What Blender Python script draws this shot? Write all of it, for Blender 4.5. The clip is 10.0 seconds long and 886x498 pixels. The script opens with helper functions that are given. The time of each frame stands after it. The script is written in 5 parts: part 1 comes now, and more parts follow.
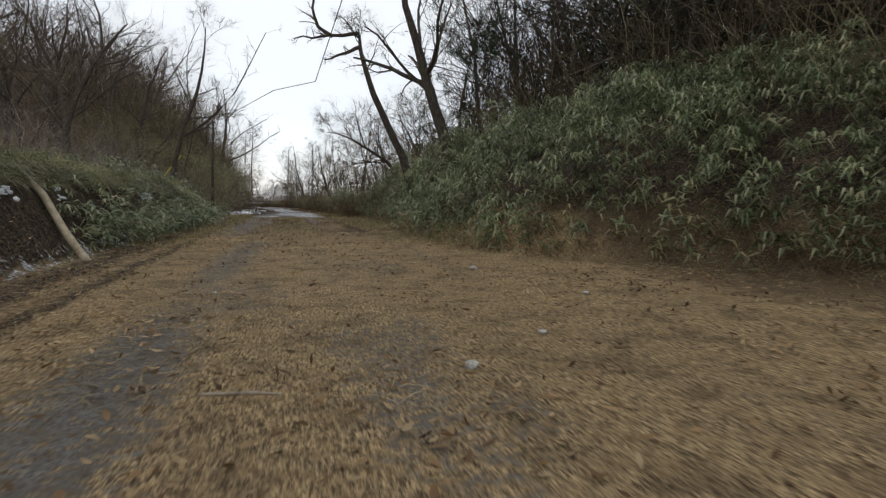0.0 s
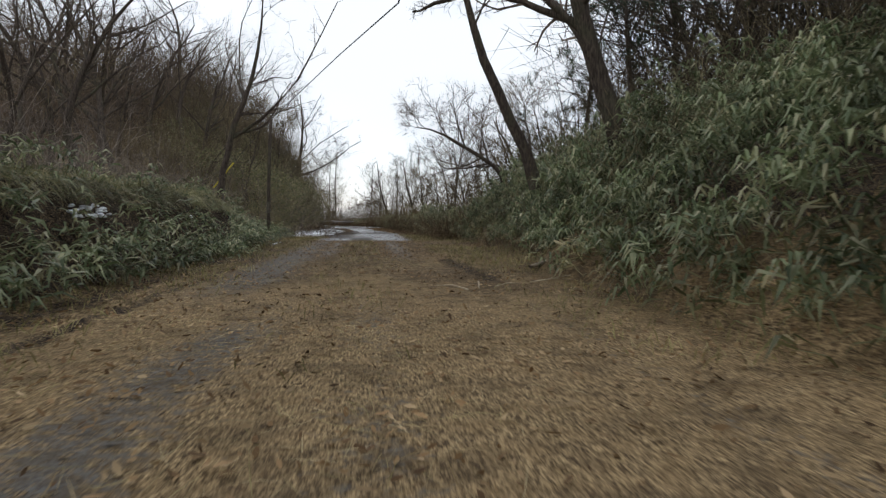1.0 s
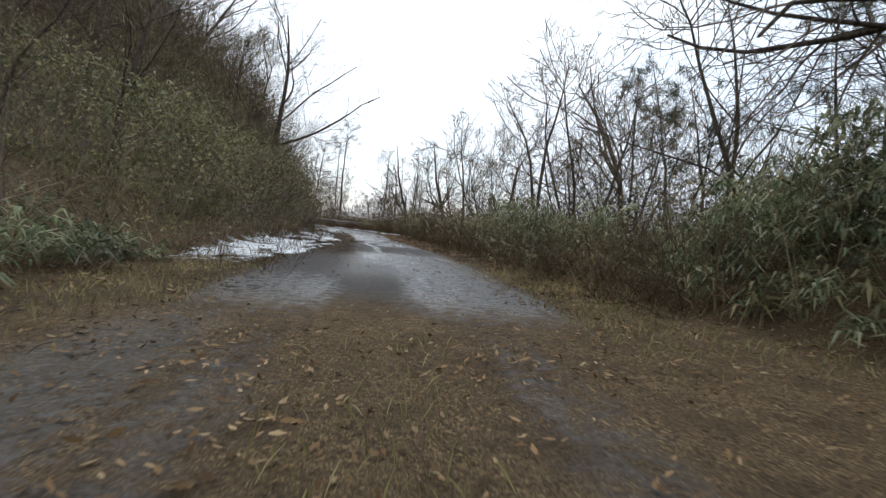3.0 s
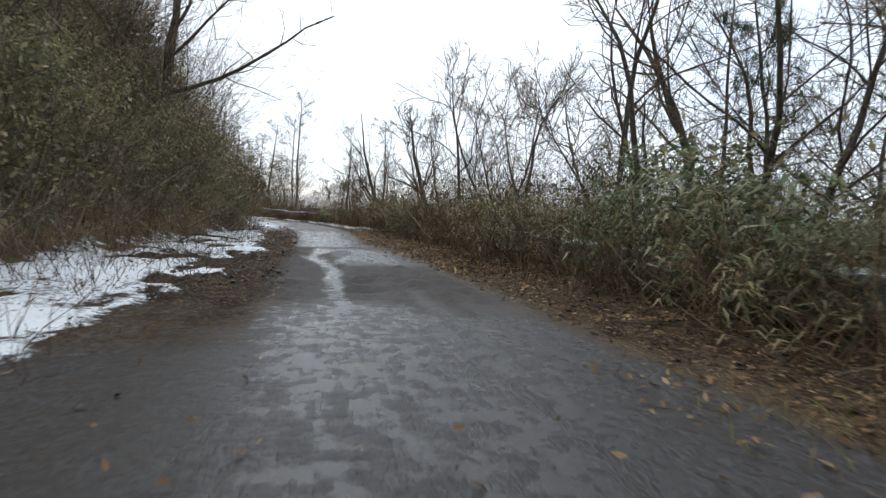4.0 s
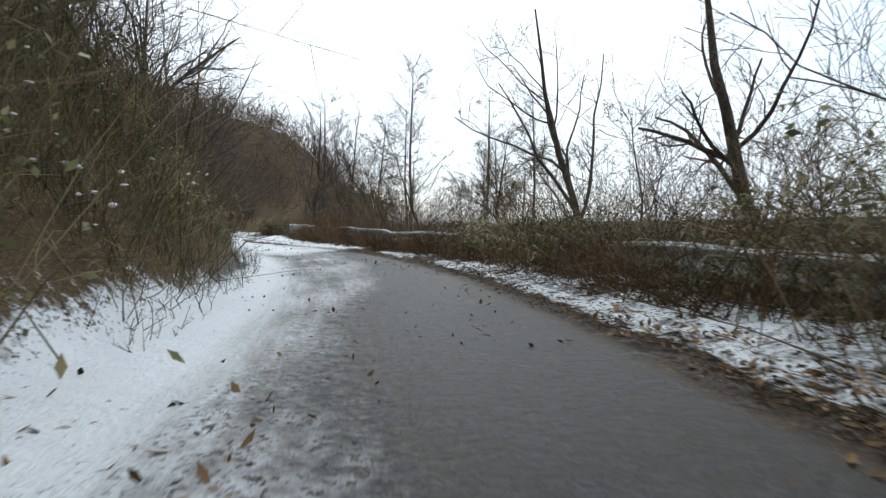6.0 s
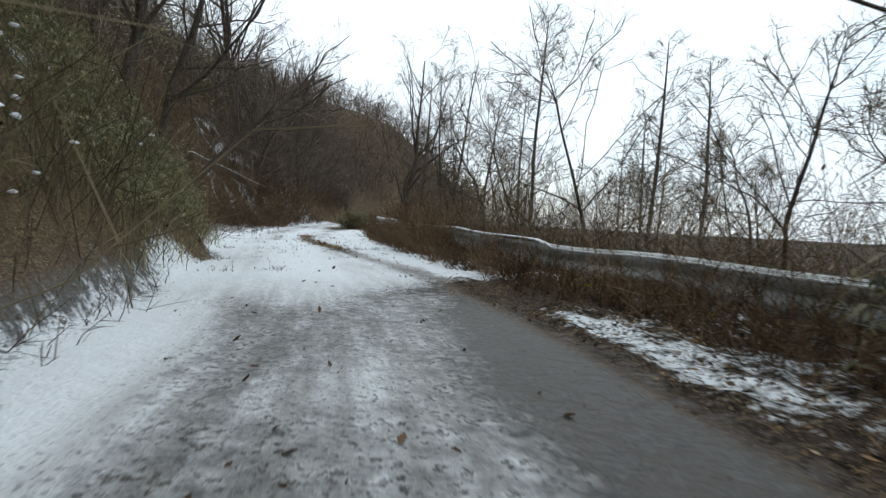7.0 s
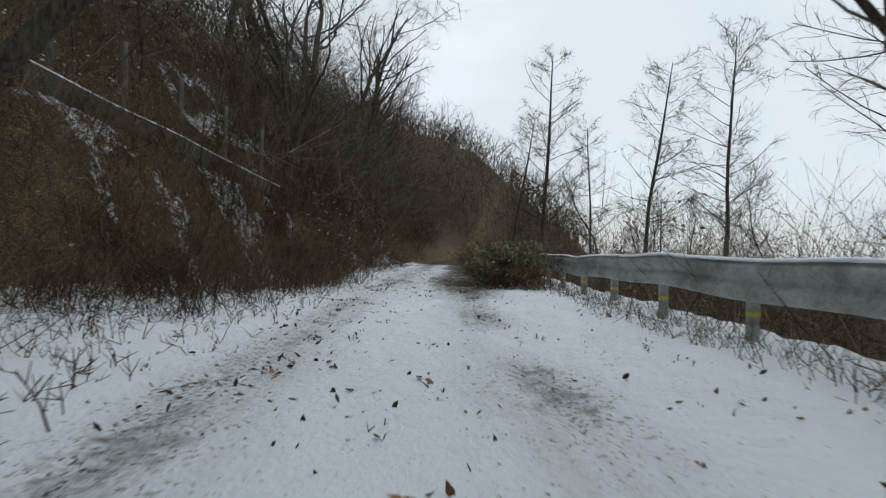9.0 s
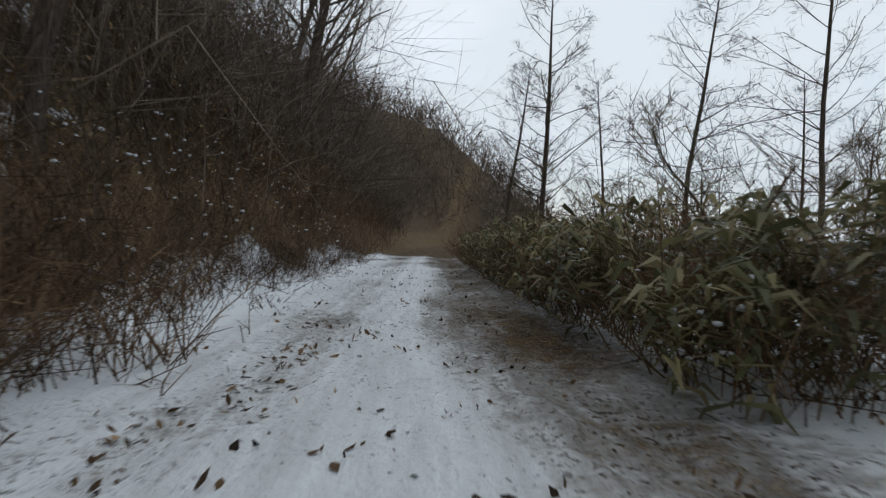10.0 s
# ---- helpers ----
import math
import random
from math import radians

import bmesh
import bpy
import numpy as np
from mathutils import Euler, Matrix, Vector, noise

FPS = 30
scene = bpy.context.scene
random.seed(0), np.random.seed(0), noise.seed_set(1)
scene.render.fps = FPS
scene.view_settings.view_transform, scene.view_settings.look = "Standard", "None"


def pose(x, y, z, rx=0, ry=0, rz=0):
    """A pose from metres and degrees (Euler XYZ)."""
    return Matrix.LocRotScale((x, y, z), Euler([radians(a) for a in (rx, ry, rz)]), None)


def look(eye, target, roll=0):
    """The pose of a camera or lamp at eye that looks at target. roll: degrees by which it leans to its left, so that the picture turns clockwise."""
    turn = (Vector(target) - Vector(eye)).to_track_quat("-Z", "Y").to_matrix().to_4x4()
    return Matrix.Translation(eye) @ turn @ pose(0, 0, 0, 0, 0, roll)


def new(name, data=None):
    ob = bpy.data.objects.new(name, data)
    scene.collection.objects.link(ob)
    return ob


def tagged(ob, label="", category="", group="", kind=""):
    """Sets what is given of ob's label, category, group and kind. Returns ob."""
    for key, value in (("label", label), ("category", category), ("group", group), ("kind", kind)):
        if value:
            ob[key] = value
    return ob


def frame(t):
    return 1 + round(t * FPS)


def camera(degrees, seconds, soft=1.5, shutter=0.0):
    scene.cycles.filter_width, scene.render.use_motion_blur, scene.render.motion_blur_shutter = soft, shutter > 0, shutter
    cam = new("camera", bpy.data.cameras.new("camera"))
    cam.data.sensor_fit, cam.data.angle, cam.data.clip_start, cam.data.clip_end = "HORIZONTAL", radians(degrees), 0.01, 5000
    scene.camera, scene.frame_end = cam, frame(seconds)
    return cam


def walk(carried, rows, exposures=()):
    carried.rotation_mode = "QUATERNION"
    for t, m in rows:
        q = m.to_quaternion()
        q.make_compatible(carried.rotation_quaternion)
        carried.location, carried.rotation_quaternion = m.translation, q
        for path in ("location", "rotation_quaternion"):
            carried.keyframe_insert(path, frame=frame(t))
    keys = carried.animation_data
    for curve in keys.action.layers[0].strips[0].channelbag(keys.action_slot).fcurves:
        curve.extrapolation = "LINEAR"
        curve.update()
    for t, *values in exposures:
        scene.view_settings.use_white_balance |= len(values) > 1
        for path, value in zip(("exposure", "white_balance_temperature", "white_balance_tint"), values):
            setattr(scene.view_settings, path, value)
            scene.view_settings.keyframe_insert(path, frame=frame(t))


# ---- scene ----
from collections import namedtuple

cam = camera(77.4, 10.0, soft=1.3, shutter=0.08)
# seconds, place, pitch, lean, yaw of the camera on the buggy's left wing
PATH = [
    (0.0, -0.32, -0.65, 0.80, -4.87, -0.47, -16.02),
    (0.5, 0.01, 2.85, 0.80, -4.62, -0.38, -12.73),
    (1.0, 0.12, 6.53, 0.80, -3.09, -0.22, -7.52),
    (1.5, -0.08, 10.48, 0.80, -2.65, -0.81, -6.59),
    (2.0, -0.22, 14.37, 0.80, -3.15, -1.69, -5.81),
    (2.5, -0.35, 18.46, 0.80, -2.87, -5.29, -6.59),
    (2.7, -0.23, 19.81, 0.80, -2.38, -5.05, -6.41),
    (3.8, -0.08, 29.39, 0.80, -3.43, -1.52, -8.73),
    (4.0, -0.06, 31.26, 0.80, -3.69, -2.23, -10.17),
    (4.2, 0.01, 33.29, 0.80, -3.91, 0.15, -11.64),
    (4.5, -0.01, 36.33, 0.80, -3.55, -0.17, -11.20),
    (5.0, -0.49, 41.46, 0.80, -3.30, 0.60, -3.90),
    (5.2, -0.68, 43.49, 0.80, -2.78, -0.28, -2.80),
    (6.3, -1.87, 54.60, 0.80, -2.71, 0.02, 4.26),
    (6.5, -2.22, 56.56, 0.80, -2.97, -1.43, 6.30),
    (7.0, -3.61, 61.27, 0.80, -2.88, -3.00, 11.72),
    (7.5, -5.53, 65.74, 0.80, -3.40, -3.46, 20.73),
    (8.0, -7.92, 69.94, 0.80, -0.67, 0.37, 29.44),
    (8.5, -10.29, 74.23, 0.80, -0.19, 1.20, 30.14),
    (9.0, -12.22, 78.70, 0.80, 0.45, -1.17, 19.02),
    (9.5, -14.10, 83.22, 0.80, 0.78, 0.10, 23.55),
    (10.0, -15.92, 87.79, 0.80, -0.85, -0.44, 15.39),
]
walk(cam, [(t, pose(x, y, z, 90 + p, r, w)) for t, x, y, z, p, r, w in PATH],
     exposures=[(0.0, -0.36, 6500, 10), (1.5, -0.22, 6350, 10), (2.7, 0.0, 6250, 9), (4.0, 0.08, 6250, 9), (5.0, 0.14, 6250, 8), (6.5, -0.02, 6200, 5), (7.5, -0.28, 6200, 4), (8.5, -0.62, 6250, 5), (10.0, -0.65, 6250, 7)])

# ---- sky: bright overcast with thin blue gaps ----
world = bpy.data.worlds.new("overcast_sky")
scene.world = world
world.use_nodes = True
wn, wl = world.node_tree.nodes, world.node_tree.links
wn.clear()
w_out = wn.new("ShaderNodeOutputWorld")
w_bg = wn.new("ShaderNodeBackground")
w_sky = wn.new("ShaderNodeTexSky")
w_sky.sky_type = "NISHITA"
w_sky.sun_disc = False
w_sky.sun_elevation = radians(38)
w_sky.sun_rotation = radians(-20)
w_map = wn.new("ShaderNodeTexCoord")
w_scale = wn.new("ShaderNodeMapping")
w_scale.inputs["Scale"].default_value = (1.0, 1.0, 2.6)
w_noise = wn.new("ShaderNodeTexNoise")
w_noise.inputs["Scale"].default_value = 2.3
w_noise.inputs["Detail"].default_value = 5.0
w_ramp = wn.new("ShaderNodeMapRange")
w_ramp.inputs["From Min"].default_value = 0.34
w_ramp.inputs["From Max"].default_value = 0.56
w_ramp.inputs["To Min"].default_value = 0.68
w_ramp.inputs["To Max"].default_value = 1.0
w_gain = wn.new("ShaderNodeVectorMath")
w_gain.operation = "SCALE"
w_gain.inputs["Scale"].default_value = 0.14
w_mix = wn.new("ShaderNodeMix")
w_mix.data_type = "RGBA"
w_mix.inputs["B"].default_value = (0.95, 1.0, 1.06, 1)
wl.new(w_map.outputs["Generated"], w_scale.inputs["Vector"])
wl.new(w_scale.outputs["Vector"], w_noise.inputs["Vector"])
wl.new(w_noise.outputs["Fac"], w_ramp.inputs["Value"])
wl.new(w_sky.outputs["Color"], w_gain.inputs[0])
wl.new(w_gain.outputs["Vector"], w_mix.inputs["A"])
wl.new(w_ramp.outputs["Result"], w_mix.inputs["Factor"])
wl.new(w_mix.outputs["Result"], w_bg.inputs["Color"])
w_bg.inputs["Strength"].default_value = 1.28
wl.new(w_bg.outputs["Background"], w_out.inputs["Surface"])

sun = new("sun", bpy.data.lights.new("sun", "SUN"))
sun.data.energy = 0.4
sun.data.angle = radians(25)
sun.data.color = (1.0, 0.97, 0.92)
sun.matrix_world = look((0, 0, 30), (8, -22, 0))

# ---- materials ----
class Nodes:
    """A short way to wire one node material."""

    def __init__(self, name):
        self.mat = bpy.data.materials.new(name)
        self.mat.use_nodes = True
        self.tree = self.mat.node_tree
        self.bsdf = self.tree.nodes["Principled BSDF"]

    def add(self, kind, **inputs):
        node = self.tree.nodes.new("ShaderNode" + kind)
        for key, value in inputs.items():
            self.put(node, key, value)
        return node

    def put(self, node, key, value):
        socket = node.inputs[key]
        if isinstance(value, bpy.types.NodeSocket):
            self.tree.links.new(value, socket)
        else:
            socket.default_value = value

    def noise(self, scale, detail=4.0, rough=0.6, vector=None):
        node = self.add("TexNoise", Scale=scale, Detail=detail, Roughness=rough)
        if vector is None:
            vector = self.add("TexCoord").outputs["Object"]
        self.put(node, "Vector", vector)
        return node.outputs["Fac"]

    def remap(self, value, a, b, c=0.0, d=1.0):
        node = self.add("MapRange")
        for key, v in (("Value", value), ("From Min", a), ("From Max", b), ("To Min", c), ("To Max", d)):
            self.put(node, key, v)
        return node.outputs["Result"]

    def mix(self, factor, a, b):
        node = self.tree.nodes.new("ShaderNodeMix")
        node.data_type = "RGBA"
        for key, v in (("Factor", factor), ("A", a), ("B", b)):
            self.put(node, key, v)
        return node.outputs["Result"]

    def sum(self, op, a, b):
        node = self.tree.nodes.new("ShaderNodeMath")
        node.operation = op
        for i, v in enumerate((a, b)):
            self.put(node, i, v)
        return node.outputs["Value"]

    def attr(self, name):
        node = self.tree.nodes.new("ShaderNodeAttribute")
        node.attribute_name = name
        return node.outputs["Fac"]

    def bump(self, height, strength, distance):
        return self.add("Bump", Height=height, Strength=strength, Distance=distance).outputs["Normal"]

    def done(self, color, rough=0.8, normal=None, **more):
        self.put(self.bsdf, "Base Color", color)
        self.put(self.bsdf, "Roughness", rough)
        if normal is not None:
            self.put(self.bsdf, "Normal", normal)
        for key, value in more.items():
            self.put(self.bsdf, key.replace("_", " "), value)
        return self.mat


def rgb(r, g, b):
    return (r, g, b, 1.0)


def plain(name, dark, light, scale, rough=0.85, bump=0.4, grain=60.0, metal=0.0, distance=0.01):
    """Two tones mottled at two scales, with a fine grain."""
    n = Nodes(name)
    big, fine = n.noise(scale), n.noise(grain, 3.0)
    mottle = n.remap(n.sum("ADD", n.sum("MULTIPLY", big, 0.65), n.sum("MULTIPLY", fine, 0.35)), 0.40, 0.60)
    return n.done(n.mix(mottle, rgb(*dark), rgb(*light)), n.remap(fine, 0.3, 0.7, rough - 0.12, min(1.0, rough + 0.1)),
                  n.bump(fine, bump, distance), Metallic=metal)


def islands(name, tones, rough=0.7, through_light=0.0, gloss=0.12):
    """Leaves or stems, each of its own tone."""
    n = Nodes(name)
    ramp = n.add("ValToRGB", Fac=n.add("NewGeometry").outputs["Random Per Island"])
    bar = ramp.color_ramp
    while len(bar.elements) < len(tones):
        bar.elements.new(0.5)
    for i, tone in enumerate(tones):
        bar.elements[i].position = i / (len(tones) - 1)
        bar.elements[i].color = rgb(*tone)
    patch = n.remap(n.noise(0.9, 4.0, 0.65), 0.38, 0.62, 0.5, 1.45)
    scaled = n.add("VectorMath")
    scaled.operation = "SCALE"
    n.put(scaled, 0, ramp.outputs["Color"])
    n.put(scaled, "Scale", patch)
    mat = n.done(scaled.outputs["Vector"], rough)
    n.bsdf.inputs["Specular IOR Level"].default_value = gloss
    if through_light:
        soft = n.add("BsdfTranslucent", Color=scaled.outputs["Vector"])
        both = n.add("MixShader", Fac=through_light)
        out = n.tree.nodes["Material Output"]
        n.tree.links.new(n.bsdf.outputs["BSDF"], both.inputs[1])
        n.tree.links.new(soft.outputs["BSDF"], both.inputs[2])
        n.tree.links.new(both.outputs["Shader"], out.inputs["Surface"])
    return mat


def bark(name, dark, light):
    n = Nodes(name)
    stretch = n.add("Mapping", Vector=n.add("TexCoord").outputs["Object"], Scale=(9, 9, 1.6))
    ridge = n.noise(3.0, 6.0, 0.7, stretch.outputs["Vector"])
    moss = n.remap(n.noise(1.1, 3.0), 0.52, 0.7)
    tone = n.mix(n.remap(ridge, 0.38, 0.62), rgb(*dark), rgb(*light))
    tone = n.mix(n.sum("MULTIPLY", moss, 0.35), tone, rgb(0.10, 0.115, 0.06))
    mat = n.done(tone, 0.9, n.bump(ridge, 0.9, 0.03))
    n.bsdf.inputs["Specular IOR Level"].default_value = 0.1
    return mat


def ground_material():
    n = Nodes("forest_road_ground")
    here = n.add("NewGeometry").outputs["Position"]
    fine, mid, wide = n.noise(38.0, 5.0, 0.7, here), n.noise(7.0, 4.0, 0.6, here), n.noise(0.9, 3.0, 0.5, here)
    speck = n.noise(16.0, 3.0, 0.7, here)
    lane = n.add("CombineXYZ", X=n.sum("MULTIPLY", n.attr("way_d"), 300.0), Y=n.sum("MULTIPLY", n.attr("way_s"), 60.0), Z=0.0)
    drag = n.noise(1.0, 3.0, 0.65, lane.outputs["Vector"])
    crumb = n.noise(30.0, 2.0, 0.6, here)
    # fallen leaves and needles over earth
    warp = n.add("VectorMath")
    n.put(warp, 0, here)
    n.put(warp, 1, n.add("TexNoise", Vector=here, Scale=14.0).outputs["Color"])
    squash = n.add("Mapping", Vector=warp.outputs["Vector"], Scale=(14.0, 24.0, 10.0))
    cells = n.add("TexVoronoi", Vector=squash.outputs["Vector"], Scale=1.0)
    hue = n.add("SeparateColor", Color=cells.outputs["Color"]).outputs["Red"]
    litter = n.mix(n.remap(hue, 0.0, 1.0), rgb(0.08, 0.053, 0.03), rgb(0.44, 0.31, 0.165))
    litter = n.mix(n.remap(cells.outputs["Distance"], 0.32, 0.6, 0.0, 0.85), litter, n.mix(n.remap(fine, 0.3, 0.7), rgb(0.018, 0.013, 0.01), rgb(0.075, 0.054, 0.036)))
    litter = n.mix(n.remap(wide, 0.4, 0.7, 0.0, 0.45), litter, rgb(0.085, 0.063, 0.04))
    straw_map = n.add("Mapping", Vector=here, Rotation=(0, 0, 0.6), Scale=(70, 14, 20))
    straw = n.noise(1.0, 4.0, 0.7, straw_map.outputs["Vector"])
    straw_map2 = n.add("Mapping", Vector=here, Rotation=(0, 0, -0.9), Scale=(60, 13, 20))
    straw2 = n.noise(1.0, 4.0, 0.7, straw_map2.outputs["Vector"])
    both = n.sum("MAXIMUM", straw, straw2)
    needle = n.mix(n.remap(both, 0.46, 0.68), rgb(0.085, 0.058, 0.034), rgb(0.60, 0.43, 0.23))
    needle = n.mix(n.remap(mid, 0.4, 0.65, 0.0, 0.5), needle, rgb(0.27, 0.18, 0.09))
    base = n.mix(n.remap(n.sum("ADD", n.attr("needles"), n.sum("MULTIPLY", n.sum("SUBTRACT", mid, 0.5), 1.3)), 0.25, 0.75), litter, needle)
    tuft = n.noise(2.6, 5.0, 0.65, here)
    base = n.mix(n.remap(tuft, 0.48, 0.62, 0.0, 0.5), base, n.mix(n.remap(fine, 0.35, 0.65), rgb(0.025, 0.018, 0.012), rgb(0.11, 0.078, 0.048)))
    # bare mud; shading of clods and the gaps between them is in the colour
    clod_shade = n.remap(n.sum("ADD", n.sum("ADD", n.sum("MULTIPLY", speck, 0.4), n.sum("MULTIPLY", mid, 0.45)), n.sum("MULTIPLY", fine, 0.25)), 0.49, 0.61)
    mud = n.mix(clod_shade, rgb(0.012, 0.009, 0.008), rgb(0.125, 0.092, 0.07))
    lump_shade = n.add("TexVoronoi", Vector=warp.outputs["Vector"], Scale=9.0)
    mud = n.mix(n.remap(lump_shade.outputs["Distance"], 0.15, 0.6, 0.0, 0.8), mud, rgb(0.010, 0.008, 0.007))
    mud = n.mix(n.remap(hue, 0.62, 0.85, 0.0, 0.75), mud, litter)
    mudf = n.remap(n.sum("ADD", n.attr("mud"), n.sum("MULTIPLY", n.sum("SUBTRACT", mid, 0.5), 1.3)), 0.35, 0.75)
    base = n.mix(mudf, base, mud)
    # old asphalt
    stone = n.mix(n.remap(n.sum("ADD", n.sum("MULTIPLY", fine, 0.6), n.sum("MULTIPLY", speck, 0.4)), 0.43, 0.57), rgb(0.06, 0.057, 0.054), rgb(0.18, 0.17, 0.158))
    stone = n.mix(n.remap(mid, 0.4, 0.65, 0.0, 0.7), stone, rgb(0.125, 0.098, 0.066))
    tar = n.remap(n.sum("ADD", n.attr("asphalt"), n.sum("ADD", n.sum("MULTIPLY", n.sum("SUBTRACT", speck, 0.5), 1.1), n.sum("MULTIPLY", n.sum("SUBTRACT", mid, 0.5), 0.8))), 0.38, 0.68)
    base = n.mix(tar, base, stone)
    # standing water film
    wet = n.remap(n.sum("ADD", n.attr("wet"), n.sum("ADD", n.sum("MULTIPLY", n.sum("SUBTRACT", mid, 0.5), 0.9), n.sum("ADD", n.sum("MULTIPLY", n.sum("SUBTRACT", drag, 0.5), 0.35), n.sum("MULTIPLY", n.sum("SUBTRACT", speck, 0.5), 0.4)))), 0.25, 0.8)
    base = n.mix(n.sum("MULTIPLY", wet, 0.72), base, rgb(0.026, 0.023, 0.024))
    base = n.mix(n.sum("MULTIPLY", n.attr("damp"), 0.2), base, rgb(0.026, 0.025, 0.027))
    base = n.mix(n.sum("MULTIPLY", n.attr("soak"), 0.56), base, rgb(0.022, 0.018, 0.017))
    # snow: grit and slush, plus grey mottling that paints the shading of its unevenness
    grit = n.sum("MULTIPLY", n.remap(n.sum("ADD", n.sum("MULTIPLY", crumb, 0.7), n.sum("MULTIPLY", mid, 0.45)), 0.63, 0.70), 0.38)
    edge = n.sum("ADD", n.sum("MULTIPLY", n.sum("SUBTRACT", mid, 0.5), 1.15), n.sum("MULTIPLY", n.sum("SUBTRACT", speck, 0.5), 0.45))
    half = n.sum("ADD", 0.10, n.sum("MULTIPLY", n.attr("slush"), 0.28))
    snow = n.remap(n.sum("SUBTRACT", n.sum("ADD", n.attr("snow"), edge), grit), n.sum("SUBTRACT", 0.5, half), n.sum("ADD", 0.5, half))
    slush = n.mix(n.remap(n.sum("MULTIPLY", n.attr("slush"), n.remap(drag, 0.3, 0.65, 0.3, 1.5)), 0.0, 1.0), rgb(0.92, 0.945, 0.965), rgb(0.45, 0.445, 0.435))
    white = n.mix(n.remap(n.sum("ADD", n.sum("MULTIPLY", wide, 0.5), n.sum("ADD", n.sum("MULTIPLY", mid, 0.5), n.sum("MULTIPLY", fine, 0.3))), 0.6, 0.9, 0.0, 0.22), slush, rgb(0.66, 0.67, 0.69))
    base = n.mix(snow, base, white)
    bare = n.sum("SUBTRACT", 1.0, snow)
    film = n.remap(n.sum("ADD", n.sum("MULTIPLY", drag, 0.6), n.sum("MULTIPLY", mid, 0.4)), 0.38, 0.62, 0.5, 0.8)
    rough = n.sum("SUBTRACT", 0.92, n.sum("MULTIPLY", n.sum("MAXIMUM", n.sum("MULTIPLY", wet, film), n.sum("MULTIPLY", n.attr("damp"), 0.46)), bare))
    relief = n.sum("ADD", n.sum("MULTIPLY", fine, 0.5), mid)
    relief = n.sum("MULTIPLY", relief, n.sum("SUBTRACT", 1.0, n.sum("MULTIPLY", wet, 0.86)))
    relief = n.sum("ADD", relief, n.sum("MULTIPLY", snow, 0.6))
    mat = n.done(base, rough, n.bump(relief, 0.9, 0.06))
    n.put(n.bsdf, "Specular IOR Level", n.sum("ADD", 0.08, n.sum("MULTIPLY", n.sum("MULTIPLY", n.sum("MAXIMUM", wet, n.sum("MULTIPLY", n.attr("damp"), 0.75)), bare), 0.42)))
    return mat


M_GROUND = ground_material()
M_BARK = bark("dark_bark", (0.035, 0.027, 0.022), (0.12, 0.095, 0.075))
M_GREYBARK = bark("grey_bark", (0.06, 0.052, 0.043), (0.19, 0.165, 0.135))
M_TWIG = islands("winter_twigs", [(0.075, 0.057, 0.044), (0.13, 0.10, 0.076), (0.20, 0.157, 0.12)], 0.85)
# winter twigs again, with the wood's inner shade put into the colour
M_SHADETWIG = islands("twigs_with_painted_shade", [(0.028, 0.022, 0.017), (0.055, 0.042, 0.031), (0.10, 0.076, 0.055)], 0.85)
M_HAZE = islands("grey_winter_twigs", [(0.12, 0.098, 0.082), (0.20, 0.165, 0.138), (0.30, 0.25, 0.205)], 0.85)
M_BRUSH = islands("brush_stems", [(0.07, 0.053, 0.033), (0.115, 0.09, 0.055), (0.17, 0.135, 0.08), (0.24, 0.195, 0.115)], 0.85)
M_REDBRUSH = islands("red_brown_stems", [(0.055, 0.034, 0.02), (0.122, 0.078, 0.045), (0.225, 0.147, 0.083)], 0.85)
M_SASA = islands("dwarf_bamboo_leaf", [(0.06, 0.078, 0.036), (0.115, 0.145, 0.068), (0.175, 0.205, 0.105), (0.255, 0.27, 0.15), (0.37, 0.34, 0.21)], 0.45, 0.3, 0.22)
M_GRASS = islands("verge_grass_blade", [(0.13, 0.12, 0.045), (0.20, 0.185, 0.07), (0.28, 0.25, 0.11), (0.36, 0.29, 0.16)], 0.75, 0.2)
M_OLIVE = islands("olive_leaf", [(0.085, 0.09, 0.038), (0.155, 0.155, 0.07), (0.23, 0.215, 0.105), (0.33, 0.27, 0.15)], 0.5, 0.35, 0.3)
M_DARKGREEN = islands("dark_evergreen_leaf", [(0.016, 0.022, 0.012), (0.035, 0.045, 0.022), (0.065, 0.075, 0.038)], 0.5, 0.15, 0.3)
M_DARKLEAF = islands("wet_dark_leaf", [(0.02, 0.014, 0.01), (0.05, 0.033, 0.019), (0.11, 0.068, 0.036), (0.25, 0.155, 0.08)], 0.7, 0.1)
M_STALK = islands("dark_weed_stalk", [(0.035, 0.023, 0.016), (0.075, 0.048, 0.031), (0.14, 0.09, 0.055)], 0.85)
M_DULL = islands("dull_bamboo_leaf", [(0.055, 0.056, 0.025), (0.105, 0.105, 0.046), (0.175, 0.155, 0.075), (0.28, 0.225, 0.12)], 0.5, 0.3, 0.25)
M_DEADLEAF = islands("dead_leaf", [(0.07, 0.042, 0.024), (0.16, 0.095, 0.045), (0.26, 0.165, 0.083), (0.37, 0.27, 0.155)], 0.8, 0.15)
M_STRAW = islands("dry_grass", [(0.20, 0.14, 0.07), (0.34, 0.26, 0.14), (0.26, 0.22, 0.10), (0.46, 0.37, 0.22)], 0.8, 0.2)
M_NEEDLE = islands("pine_needles", [(0.018, 0.04, 0.022), (0.03, 0.06, 0.03), (0.05, 0.08, 0.04)], 0.6, 0.15)
M_MUD = plain("wet_mud", (0.018, 0.013, 0.010), (0.10, 0.074, 0.056), 14.0, 0.6, 0.6, 70.0)
